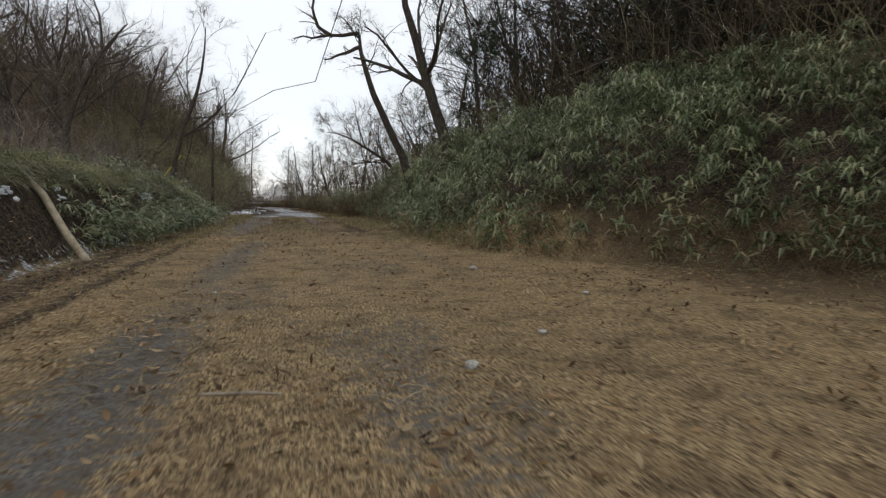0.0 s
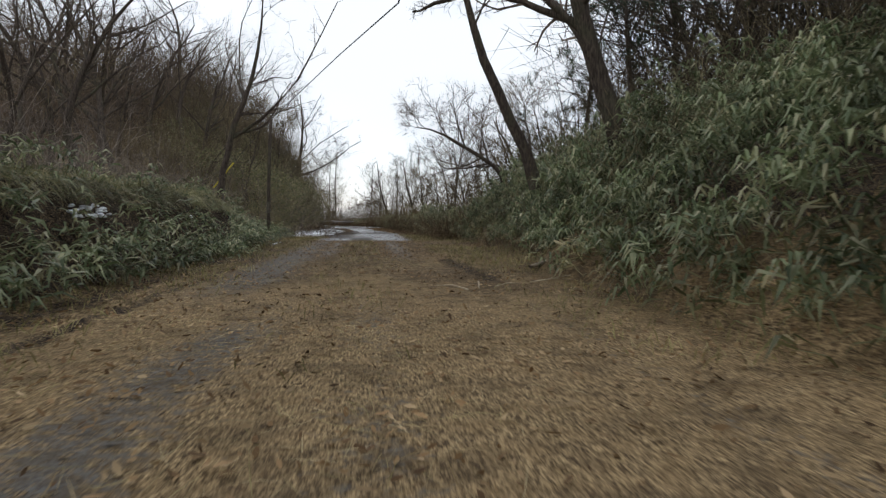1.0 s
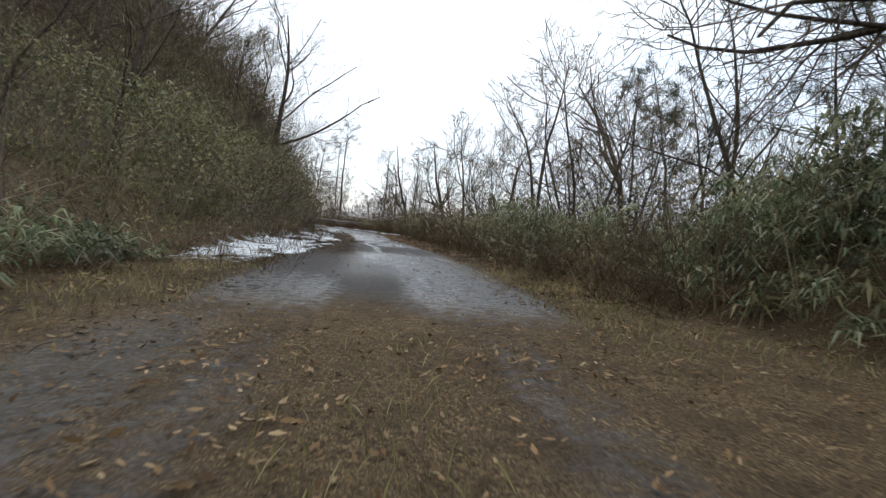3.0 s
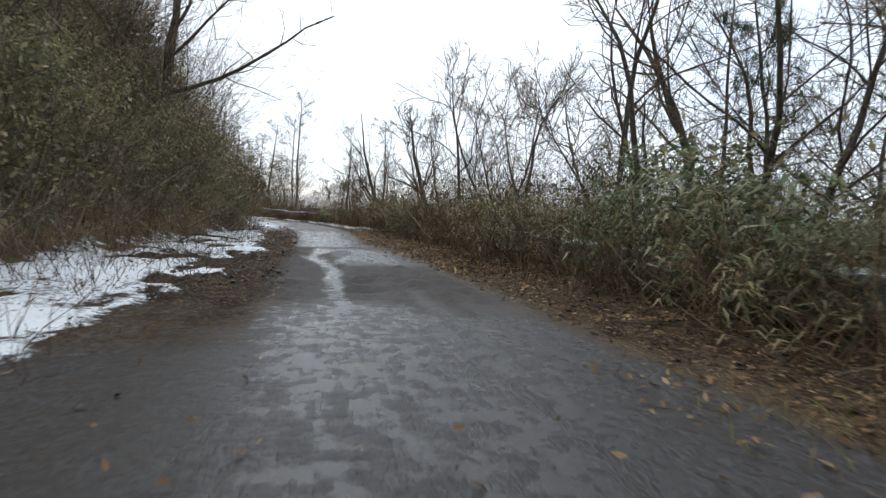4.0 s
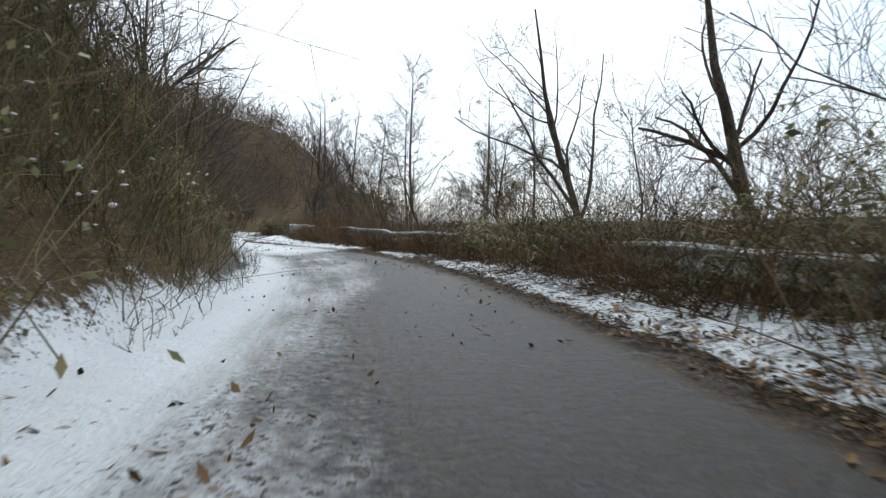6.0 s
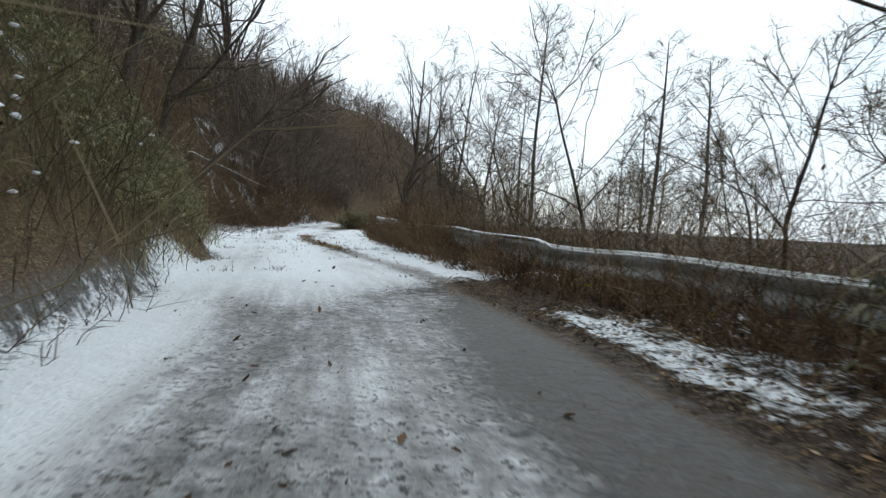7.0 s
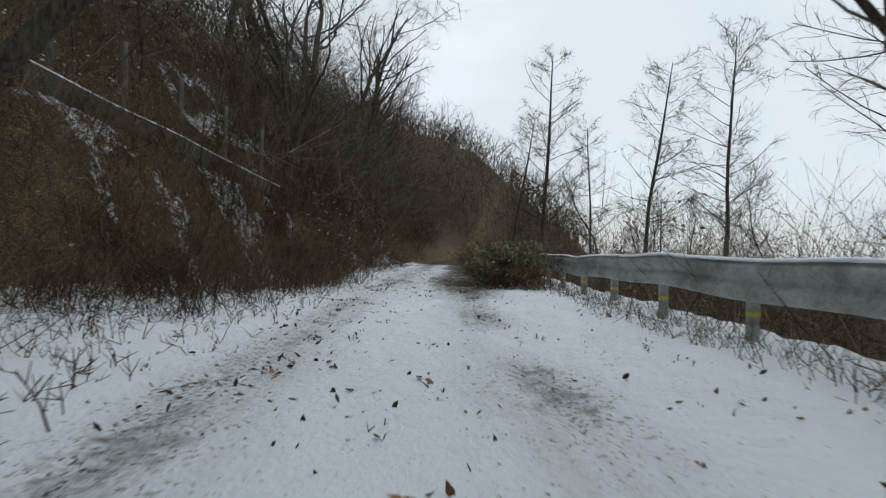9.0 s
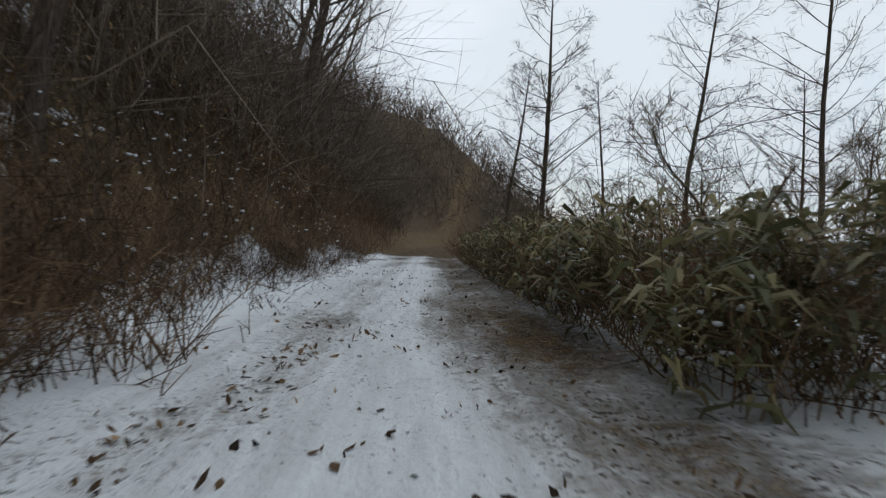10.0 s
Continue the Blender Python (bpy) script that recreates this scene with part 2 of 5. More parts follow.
M_SNOW = plain("clean_snow", (0.72, 0.75, 0.80), (0.86, 0.88, 0.90), 6.0, 0.75, 0.3, 40.0)
M_STEEL = plain("weathered_guardrail_steel", (0.20, 0.21, 0.19), (0.46, 0.47, 0.46), 2.2, 0.6, 0.15, 30.0, 0.25, 0.004)
M_CONCRETE = plain("mossy_concrete", (0.035, 0.032, 0.022), (0.12, 0.105, 0.075), 1.2, 0.9, 0.5, 25.0)
M_WOOD = plain("dead_wood", (0.16, 0.12, 0.085), (0.36, 0.29, 0.21), 6.0, 0.85, 0.5, 45.0)
M_PALEWOOD = plain("broken_pale_wood", (0.26, 0.20, 0.13), (0.50, 0.41, 0.28), 6.0, 0.85, 0.5, 45.0)
M_YELLOW = plain("yellow_plastic_sleeve", (0.46, 0.36, 0.02), (0.66, 0.54, 0.04), 4.0, 0.5, 0.1, 40.0)
M_CABLE = plain("black_cable", (0.02, 0.02, 0.02), (0.05, 0.05, 0.05), 4.0, 0.6, 0.1, 40.0)
M_STONE = plain("pale_stone", (0.25, 0.24, 0.21), (0.52, 0.50, 0.45), 9.0, 0.85, 0.5, 50.0)

# ---- the road's line and the land ----
def grid_noise(x, y, seed=0):
    """Smooth lattice noise, 0 to 1."""
    x, y = np.asarray(x, float), np.asarray(y, float)
    i, j = np.floor(x).astype(np.int64), np.floor(y).astype(np.int64)
    f, g = x - i, y - j
    f, g = f * f * (3 - 2 * f), g * g * (3 - 2 * g)

    def at(a, b):
        h = (a * 374761393 + b * 668265263 + seed * 974711) & 0x7FFFFFFF
        h = ((h ^ (h >> 13)) * 1274126177) & 0x7FFFFFFF
        return ((h ^ (h >> 16)) & 0xFFFF) / 65535.0

    return (at(i, j) * (1 - f) + at(i + 1, j) * f) * (1 - g) + (at(i, j + 1) * (1 - f) + at(i + 1, j + 1) * f) * g


def fractal(x, y, seed=0, octaves=4):
    total, size, weight = 0.0, 1.0, 0.5
    for k in range(octaves):
        total = total + weight * grid_noise(x * size + 17 * k, y * size - 9 * k, seed + k)
        size, weight = size * 2.1, weight * 0.5
    return total / (1 - 0.5 ** octaves)


def step(a, b, v):
    v = np.clip((np.asarray(v, float) - a) / (b - a), 0, 1)
    return v * v * (3 - 2 * v)


HEAD_S = [-40, 0, 29.5, 36, 43.5, 54.5, 56.5, 61.5, 66.4, 71.3, 76.2, 81.1, 86, 90.9, 100, 115, 130, 150, 175, 1200]
HEAD_A = [0, 0, 0.5, 3, 3.5, 10.2, 12.2, 19.2, 26.2, 29.2, 27.2, 24.2, 21.2, 18.5, 17.4, 16.8, 16.2, 12, 6, 4.2]
LINE_S = np.arange(-40, 1200, 0.25)
LINE_A = np.radians(np.interp(LINE_S, HEAD_S, HEAD_A))
LINE_X = np.cumsum(-np.sin(LINE_A) * 0.25)
LINE_Y = np.cumsum(np.cos(LINE_A) * 0.25) - 40
LINE_X -= np.interp(14, LINE_S, LINE_X)


def along(s, d):
    """The plan's place s metres along the road and d metres to the right of its line."""
    a = np.interp(s, LINE_S, LINE_A)
    return np.interp(s, LINE_S, LINE_X) + d * np.cos(a), np.interp(s, LINE_S, LINE_Y) + d * np.sin(a)


def road_place(x, y):
    """The way along the road and the offset to the right, from the plan."""
    s = np.interp(y, LINE_Y, LINE_S)
    u = x - np.interp(y, LINE_Y, LINE_X)
    a = np.interp(s, LINE_S, LINE_A)
    near = np.clip(u, -25, 25)
    return s - near * np.sin(a), u * np.cos(a)


def left_toe(s):
    return np.interp(s, [-30, 20, 27, 42, 50, 57, 66, 72, 76, 79.5, 82, 86, 90, 94, 97, 101, 200], [2.9, 2.9, 3.4, 3.1, 1.9, 1.6, 1.5, 1.55, 2.1, 3.0, 5.0, 5.5, 5.6, 4.5, 3.3, 2.5, 2.6])


def right_toe(s):
    return np.interp(s, [-30, 3.5, 5, 7, 9, 15, 17.5, 28, 32, 200], [5.4, 5.2, 4.3, 3.0, 2.6, 2.8, 3.7, 3.8, 3.6, 3.6])


WALL_A, WALL_B = (-20.13, 83.95), (-20.42, 90.25)


def wall_bank(x, y):
    """The earth held by the low wall on the slope."""
    ax, ay = WALL_A
    bx, by = WALL_B
    length = math.hypot(bx - ax, by - ay)
    ux, uy = (bx - ax) / length, (by - ay) / length
    run = (x - ax) * ux + (y - ay) * uy
    off = (x - ax) * uy - (y - ay) * ux
    top = 2.95 - 1.0 * np.clip(run / length, 0, 1)
    inside = step(-1.6, -0.1, run) * step(length + 1.6, length + 0.1, run)
    return top * inside * step(1.5, 0.0, off) * step(-4.0, -1.2, off)


def ground(x, y):
    """The height of the land."""
    x, y = np.asarray(x, float), np.asarray(y, float)
    s, d = road_place(x, y)
    bumps = fractal(x * 0.8, y * 0.8, 3) - 0.5
    fine = fractal(x * 4.0, y * 4.0, 9, 3) - 0.5
    on_road = step(2.6, 1.4, np.abs(d))
    z = bumps * 0.10 * (1 - on_road) + fine * (0.05 - 0.035 * on_road)
    # wheel tracks
    z = z - 0.035 * on_road * (np.exp(-((d - 0.85) / 0.3) ** 2) + np.exp(-((d + 0.85) / 0.3) ** 2))
    z = z - 0.07 * step(27, 23, s) * (np.exp(-((d + 2.05) / 0.16) ** 2) - 0.8 * np.exp(-((d + 2.4) / 0.2) ** 2))
    # left: verge, bench and hill
    lt = left_toe(s)
    z = z + np.interp(s, [-30, 70, 80, 95, 200], [0.0, 0.05, 0.32, 0.3, 0.2]) * step(np.minimum(1.7, lt - 0.1), lt + 0.5, -d)
    z = z - 0.12 * np.exp(-((-d - 2.6) / 0.5) ** 2) * step(24, 18, s)
    e = np.maximum(-d - lt, 0) + (fractal(x * 0.35, y * 0.35, 21) - 0.5) * 1.2 * step(0.3, 3, -d - lt)
    e = np.maximum(e, 0)
    early = step(30, 22, s)
    bench = 1.25 * step(0, 1.1, e)
    slope = np.interp(s, [-30, 17, 25, 30, 37, 44, 50, 58, 66, 75, 95, 120], [0.14, 0.14, 0.25, 0.42, 0.6, 0.9, 1.1, 1.45, 1.5, 1.35, 1.4, 1.3])
    back = s - 0.6 * np.clip(-d - 5, 0, 45) * step(78, 60, s)
    top = np.interp(back, [-30, 17, 25, 31, 40, 48, 55, 110, 150, 250, 500], [2.4, 2.4, 2.6, 3.4, 5.0, 9, 14, 27, 27, 20, 12])
    run = np.where(early > 0, np.maximum(e - 2.6 * early, 0), e)
    z = z + early * bench + top * (1 - np.exp(-slope * run / top)) * (1 + 0.25 * (fractal(x * 0.07, y * 0.07, 5) - 0.5))
    # right: bamboo bank, then the fall to the valley
    rt = right_toe(s)
    e = np.maximum(d - rt, 0)
    bank = 2.7 * (1 - np.exp(-e / 3.0)) + 0.10 * np.minimum(e, 40)
    fall = -9 * (1 - np.exp(-np.maximum(e - 0.3, 0) * 0.32 / 9))
    far = 9 * step(200, 600, d) * (0.5 + fractal(x * 0.006, y * 0.006, 31))
    gone = step(25, 33, s)
    spur = np.maximum(68 - 0.88 * np.hypot(x + 98.6, y - 224.8), 0) * step(120, 160, y)
    spur = np.where(spur > 30, 30 + (spur - 30) * 0.3, spur)
    z = np.maximum(z, wall_bank(x, y))
    return np.maximum(z + bank * (1 - gone) + (fall + far) * gone, spur - 0.5 + bumps)


def spread(fine_from, fine_to, pitch, low, high, growth=1.16):
    """Grid lines: even in the middle, wider and wider outside."""
    mid = list(np.arange(fine_from, fine_to + 1e-6, pitch))
    gap, v = pitch, fine_to
    while v < high:
        gap *= growth
        v += gap
        mid.append(v)
    gap, v = pitch, fine_from
    while v > low:
        gap *= growth
        v -= gap
        mid.insert(0, v)
    return np.array(mid)


def mesh_of(name, verts, faces, material=None, smooth=False):
    """A mesh from arrays; faces all have the same number of corners."""
    verts, faces = np.asarray(verts, np.float32), np.asarray(faces, np.int32)
    me = bpy.data.meshes.new(name)
    me.vertices.add(len(verts))
    me.vertices.foreach_set("co", verts.ravel())
    me.loops.add(faces.size)
    me.loops.foreach_set("vertex_index", faces.ravel())
    me.polygons.add(len(faces))
    me.polygons.foreach_set("loop_start", np.arange(0, faces.size, faces.shape[1], dtype=np.int32))
    me.polygons.foreach_set("use_smooth", np.full(len(faces), smooth))
    me.update(calc_edges=True)
    if material:
        me.materials.append(material)
    return me


def build_ground():
    us = spread(-5.5, 5.0, 0.12, -700, 900)
    ys = spread(-3.0, 104.0, 0.17, -60, 1000)
    u, y = np.meshgrid(us, ys)
    x = u + np.interp(y, LINE_Y, LINE_X)
    s, d = road_place(x, y)
    z = ground(x, y)
    blot = fractal(x * 0.55, y * 0.55, 41) - 0.5
    road = step(2.0, 1.5, np.abs(d))
    tracks = np.exp(-((d - 0.85) / 0.36) ** 2) + np.exp(-((d + 0.85) / 0.36) ** 2)
    # snow
    edge_l = np.interp(s, [28, 34.3, 35.4, 37, 41, 43.5, 50], [2.1, 1.75, 1.25, 1.1, 0.85, 1.15, 1.0])
    edge_r = np.interp(s, [26, 33, 36, 40, 44, 50, 55], [1.9, 1.95, 1.75, 1.55, 1.1, 1.45, 1.8])
    w_left = step(28, 33, s) * step(-0.25, 0.2, -d - edge_l + 0.8 * blot)
    snow = (0.80 - 0.04 * step(40, 44, s) + 0.9 * blot) * w_left * step(54, 50, s)
    snow = snow - (0.55 - 0.3 * step(41, 45, s)) * w_left * step(54, 50, s) * step(0.5, 0.66, fractal(x * 1.7, y * 1.7, 86))
    late = step(49, 54, s) * step(69, 65, s)
    snow = np.maximum(snow, late * ((0.63 + 0.7 * (fractal(x * 1.5, y * 0.8, 47) - 0.5)) * step(0.3, -0.35, d - np.interp(s, [50, 57, 58, 60, 64, 67, 69], [-0.2, 0.1, 0.4, 0.6, 0.85, 1.5, 2.5]) + blot * 0.8) + 0.4 * step(-0.3, -0.8, d + blot * 0.8)))
    snow = np.maximum(snow, late * (0.55 + 1.0 * blot) * step(1.75, 2.1, d))
    full = step(64.8, 67.0, s + blot - 1.3 * np.clip(d, 0, 2.2))
    rut = np.exp(-((d - np.interp(s, [62, 68, 70, 72, 74, 76, 78, 82], [1.6, 1.6, 1.5, 1.2, 1.0, 0.75, 0.38, 0.35])) / 0.27) ** 2) * step(82.5, 81, s) * (0.75 + blot)
    rut2 = np.exp(-((d + 0.5) / 0.24) ** 2) * step(76.5, 78, s) * step(82, 80, s) * 0.7
    snow = np.maximum(snow, full * (0.93 - np.interp(s, [72, 74.5], [0.38, 0.75]) * rut - 0.55 * rut2))
    steep = step(-0.3, 0.5, -d - left_toe(s) + blot) + step(0.2, 1.0, d - right_toe(s))
    snow = snow * (1 - 0.97 * np.clip(steep, 0, 1)) + 0.56 * step(62, 70, s) * step(0.6, 1.2, -d - left_toe(s)) * step(9.5, 7.5, -d) * step(102, 97, s) * step(0.46, 0.62, fractal(s * 0.9, z * 2.6, 83)) * (1 + 0.12 * step(73, 76, s) * step(93, 89, s))
    held = step(0.1, 0.5, wall_bank(x, y))
    snow = snow * (1 - held) * step(126, 112, s) + 0.5 * held * step(0.5, 0.66, fractal(x * 1.5, y * 1.5, 84))
    snow = np.maximum(snow, 0.43 * step(13, 11, s) * step(4, 6, s) * np.exp(-((d + 3.0) / 0.3) ** 2) + 0.6 * step(22, 23, s) * step(25, 24.4, s) * np.exp(-((d + 2.6) / 0.2) ** 2))
    melt = step(88, 93, s)
    churn = step(90, 95, s) * step(-0.1, 0.5, d + 0.7 * blot) * step(1.75, 1.2, d)
    snow = snow - melt * road * (0.2 * np.exp(-((d - 0.75) / 0.4) ** 2) + 0.05 + 0.6 * blot)
    snow = snow - 0.36 * churn * (0.55 + 1.6 * (fractal(x * 2.2, y * 1.1, 85) - 0.3))
    worn = np.exp(-((d + 0.95) / 0.35) ** 2) + np.exp(-((d - 1.0) / 0.3) ** 2)
    snow = snow - 0.24 * step(77, 80, s) * worn * (0.55 + 2.6 * blot)
    slush = 0.9 * full * rut + 0.6 * full * tracks * road * (0.5 + blot) + 0.75 * late * road * step(1.0, 0.5, -d) + 0.3 * melt * road + 0.75 * churn
    # litter, mud, tar, water
    needles = step(22, 7, s + blot * 16) * step(4.6, 3.0, np.abs(d) + blot)
    streak = grid_noise(d * 5.0, s * 0.45, 61) + 0.6 * grid_noise(d * 11.0, s * 1.1, 62) - 0.8
    tar = step(16, 9, s) * road * (0.55 + 0.9 * blot) * (1.05 * np.exp(-((d + 1.15 - 0.03 * s) / 0.45) ** 2) + 0.8 * np.exp(-((d - 0.15) / 0.4) ** 2) + 0.75 * np.exp(-((d - 1.7) / 0.4) ** 2))
    tar = np.maximum(tar, 0.95 * step(25, 29, s) * step(0.15, -0.2, d - edge_r + blot * 0.5) * step(1.9, 1.5, -d))
    tar = np.maximum(tar, 0.5 * step(10, 6, s) * step(0.46, 0.74, fractal(x * 1.9, y * 0.8, 43)) * road)
    mud = step(15, 22, s + blot * 6) * step(30, 26, s) * road * (0.02 + 0.34 * tracks + 0.15 * step(21, 25, s))
    mud = np.maximum(mud, step(12, 16, s) * step(26, 22, s) * np.exp(-((d + 2.2) / 0.35) ** 2) * 0.5)
    mud = np.maximum(mud, 0.85 * step(27, 23, s) * np.exp(-((d + 2.05) / 0.13) ** 2))
    mud = np.maximum(mud, 0.62 * step(14, 18, s) * step(28, 26, s) * np.exp(-((d + 1.35) / 0.36) ** 2))
    mud = np.maximum(mud, 0.95 * step(12.8, 13.6, s) * step(17.6, 16.8, s) * np.exp(-((d - 1.65 - 0.3 * blot) / 0.24) ** 2))
    left_mud = step(34.2, 36.2, s + blot * 2) * step(52, 48, s) * step(0.2, 0.55, -d + blot * 0.6) * step(3.0, 2.2, -d)
    churned = step(35.2, 36.4, s + blot * 2 + streak) * step(39.5, 38.8, s + blot * 1.2 - 0.4 * streak - 3.5 * step(0.5, 0.2, d)) * step(1.9, 1.5, np.abs(d))
    ridge = np.exp(-((s - 42.6 - 0.5 * blot) / 0.22) ** 2) * road
    mud = np.maximum(mud, 0.95 * np.maximum(np.maximum(left_mud, churned), ridge))
    mud = np.maximum(mud, step(30, 24, s) * (0.7 * np.exp(-((d + 2.5) / 0.3) ** 2) + 0.45 * step(2.4, 3.0, -d)))
    # right bank: the mud tone darkens the ground beneath the bamboo
    mud = np.maximum(mud, step(30, 24, s) * 0.9 * step(0.3, 1.2, d - right_toe(s)))
    # bare earth face of the ledge, its shade painted in with extra mud tone
    mud = np.maximum(mud, 0.95 * step(26, 22, s) * step(0.0, 0.2, -d - left_toe(s)) * step(1.3, 0.9, -d - left_toe(s)))
    mud = np.maximum(mud, 0.62 * step(46, 52, s) * step(0.8, 1.6, -d - left_toe(s)))
    mud = np.maximum(mud, np.maximum(0.55 * step(68, 74, s) * road, 0.35 * held))
    mud = np.maximum(mud, 0.62 * step(30, 34, s) * step(54, 50, s) * step(-0.1, 0.25, d - edge_r))
    mud = np.maximum(mud, 0.9 * step(50, 54, s) * step(1.5, 1.8, d))
    tar = tar * (1 - np.clip(mud * 1.3, 0, 1)) * step(74, 68, s)
    wet = 0.5 * step(14, 20, s) * step(28, 24, s) * road * tracks
    wet = np.maximum(wet, 0.42 * step(14, 18, s) * step(28, 26, s) * np.exp(-((d + 1.35) / 0.34) ** 2))
    pool = step(39.0, 39.7, s + streak * 0.8) * step(53, 50, s) * step(-0.15, 0.15, d - np.interp(s, [41.8, 42.8], [0.5, -0.3]) + blot * 0.8) * step(0.05, -0.3, d - edge_r + blot * 0.6) * (1 - np.clip(0.8 * ridge, 0, 1))
    rut_pool = step(34.8, 35.6, s) * step(43, 42, s) * np.exp(-((d - 0.14 + 0.2 * streak + 0.07 * np.sin(s * 1.9) + 0.4 * blot) / (0.14 + 0.15 * streak * streak)) ** 2)
    wet = np.maximum(wet, 0.92 * pool + 0.25 * streak * pool)
    wet = np.maximum(wet, rut_pool * 0.95 + churned * (0.12 + 0.5 * streak))
    wet = np.maximum(wet, (0.78 - 0.75 * step(32.5, 30.5, s) * np.exp(-((d + 0.1) / 0.35) ** 2)) * step(25, 28, s) * step(36.5, 35.2, s + blot * 2) * step(0.1, -0.2, d - edge_r) * step(2.0, 1.6, -d))
    wet = wet - 0.5 * step(37, 35, s) * step(28, 31, s) * step(-0.1, -0.7, d)
    wet = np.maximum(wet, late * 0.46 * step(-0.2, 0.6, d) * step(2.1, 1.7, d))
    wet = np.maximum(wet, left_mud * (0.02 + 0.4 * streak))
    lane = step(10, 14, s) * step(28, 25, s) * np.exp(-((d + 1.45 - 0.25 * blot) / 0.5) ** 4)
    tar, mud, wet = np.maximum(tar, 0.62 * lane), mud * (1 - 0.4 * lane), wet * (1 - 0.5 * lane) + 0.05 * lane
    needles = needles * (1 - 0.6 * lane)
    damp = 0.3 * lane + late * step(1.9, 1.5, np.abs(d)) + step(27, 31, s) * step(54, 50, s) * step(2.2, 1.6, np.abs(d))
    soak = step(26, 30, s) * step(55, 51, s) * step(2.6, 1.8, np.abs(d))
    soak = soak * (1 + 0.4 * step(-0.2, -0.8, d) * step(38, 36, s)) * (1 - 0.85 * np.maximum(left_mud, step(-0.1, 0.2, d - edge_r)))
    damp = damp - 0.75 * left_mud - 0.3 * churned - 0.6 * step(29, 31, s) * step(36.5, 35.5, s) * step(-0.3, -0.9, d)
    rough_mud = np.clip(mud, 0, 1) * (1 - np.clip(wet * 1.2, 0, 1))
    z = z + 0.2 * rough_mud * (fractal(x * 5.5, y * 5.5, 71, 3) - 0.5)
    z = z + np.clip(snow * 1.3, 0, 1) * (0.03 + 0.05 * (fractal(x * 2.6, y * 2.6, 73, 3) - 0.5) * (1 - 0.5 * road))
    ny, nu = u.shape
    k = np.arange(ny * nu).reshape(ny, nu)
    faces = np.stack([k[:-1, :-1], k[:-1, 1:], k[1:, 1:], k[1:, :-1]], -1).reshape(-1, 4)
    me = mesh_of("ground", np.stack([x, y, z], -1).reshape(-1, 3), faces, M_GROUND, True)
    for name, values in (("snow", snow), ("slush", slush), ("needles", needles), ("asphalt", tar), ("mud", mud), ("wet", wet), ("damp", damp), ("soak", soak), ("way_s", s * 0.01), ("way_d", d * 0.02 + 0.5)):
        me.attributes.new(name, "FLOAT", "POINT").data.foreach_set("value", np.clip(values, 0, 1).astype(np.float32).ravel())
    return tagged(new("ground", me), "forest track of leaf litter, wet asphalt and thin snow", "ground", kind="structure")


build_ground()

# ---- ways to grow things ----


def unit(v):
    return v / np.maximum(np.linalg.norm(v, axis=-1, keepdims=True), 1e-9)


def tubes(lines, radii, sides):
    """Round stems along many lines at once: lines (m, n, 3), radii (m, n)."""
    m, n, _ = lines.shape
    way = unit(np.gradient(lines, axis=1))
    ref = np.where(np.abs(way[..., 2:3]) > 0.8, np.array([1.0, 0, 0]), np.array([0, 0, 1.0]))
    a = unit(np.cross(way, ref))
    b = np.cross(way, a)
    turn = np.arange(sides) * 2 * math.pi / sides
    ring = a[:, :, None] * np.cos(turn)[:, None] + b[:, :, None] * np.sin(turn)[:, None]
    verts = lines[:, :, None] + ring * radii[:, :, None, None]
    k = np.arange(m * n * sides).reshape(m, n, sides)
    nxt = np.roll(k, -1, axis=2)
    faces = np.stack([k[:, :-1], nxt[:, :-1], nxt[:, 1:], k[:, 1:]], -1).reshape(-1, 4)
    return verts.reshape(-1, 3), faces


def merge(pieces):
    verts, faces, base = [], [], 0
    for v, f in pieces:
        verts.append(v)
        faces.append(f + base)
        base += len(v)
    return np.concatenate(verts), np.concatenate(faces)


def shoots(start, way, length, points, wiggle, lift, rng):
    """Crooked lines from many starts; lift bends them up or, below nought, down."""
    m = len(start)
    lines = np.zeros((m, points, 3))
    lines[:, 0] = start
    way = unit(way)
    hop = np.asarray(length)[:, None] / (points - 1)
    for i in range(1, points):
        way = unit(way + rng.normal(0, wiggle, (m, 3)) + np.array([0, 0, 1.0]) * lift)
        lines[:, i] = lines[:, i - 1] + way * hop
    return lines


def fork(lines, radii, each, first, ratio, angle, points, wiggle, lift, thin, rng, least=0.0):
    """Side branches on every line."""
    m, n, _ = lines.shape
    who = np.repeat(np.arange(m), each)
    at = first + (1 - first) * rng.random(len(who)) ** 0.85
    p = at * (n - 1)
    i = np.minimum(p.astype(int), n - 2)
    f = (p - i)[:, None]
    start = lines[who, i] * (1 - f) + lines[who, i + 1] * f
    tangent = unit(lines[who, i + 1] - lines[who, i])
    side = unit(np.cross(tangent, rng.normal(0, 1, (len(who), 3))))
    lean = np.radians(angle) * (0.7 + 0.6 * rng.random(len(who)))[:, None]
    way = tangent * np.cos(lean) + side * np.sin(lean)
    whole = np.linalg.norm(np.diff(lines, axis=1), axis=-1).sum(1)[who]
    length = np.maximum(whole * ratio * (1.15 - 0.75 * at) * (0.6 + 0.7 * rng.random(len(who))), least)
    out = shoots(start, way, length, points, wiggle, lift, rng)
    r0 = (radii[who, i] * (1 - f[:, 0]) + radii[who, i + 1] * f[:, 0]) * thin * (0.7 + 0.4 * rng.random(len(who)))
    return out, r0[:, None] * np.linspace(1, 0.35, points)[None]


def thing_of(name, label, category, group="", kind=""):
    return tagged(new(name), label, category, group, kind)


def part(name, me, parent, label=""):
    ob = new(name, me)
    ob.parent = parent
    if label:
        ob["label"] = label
    return ob


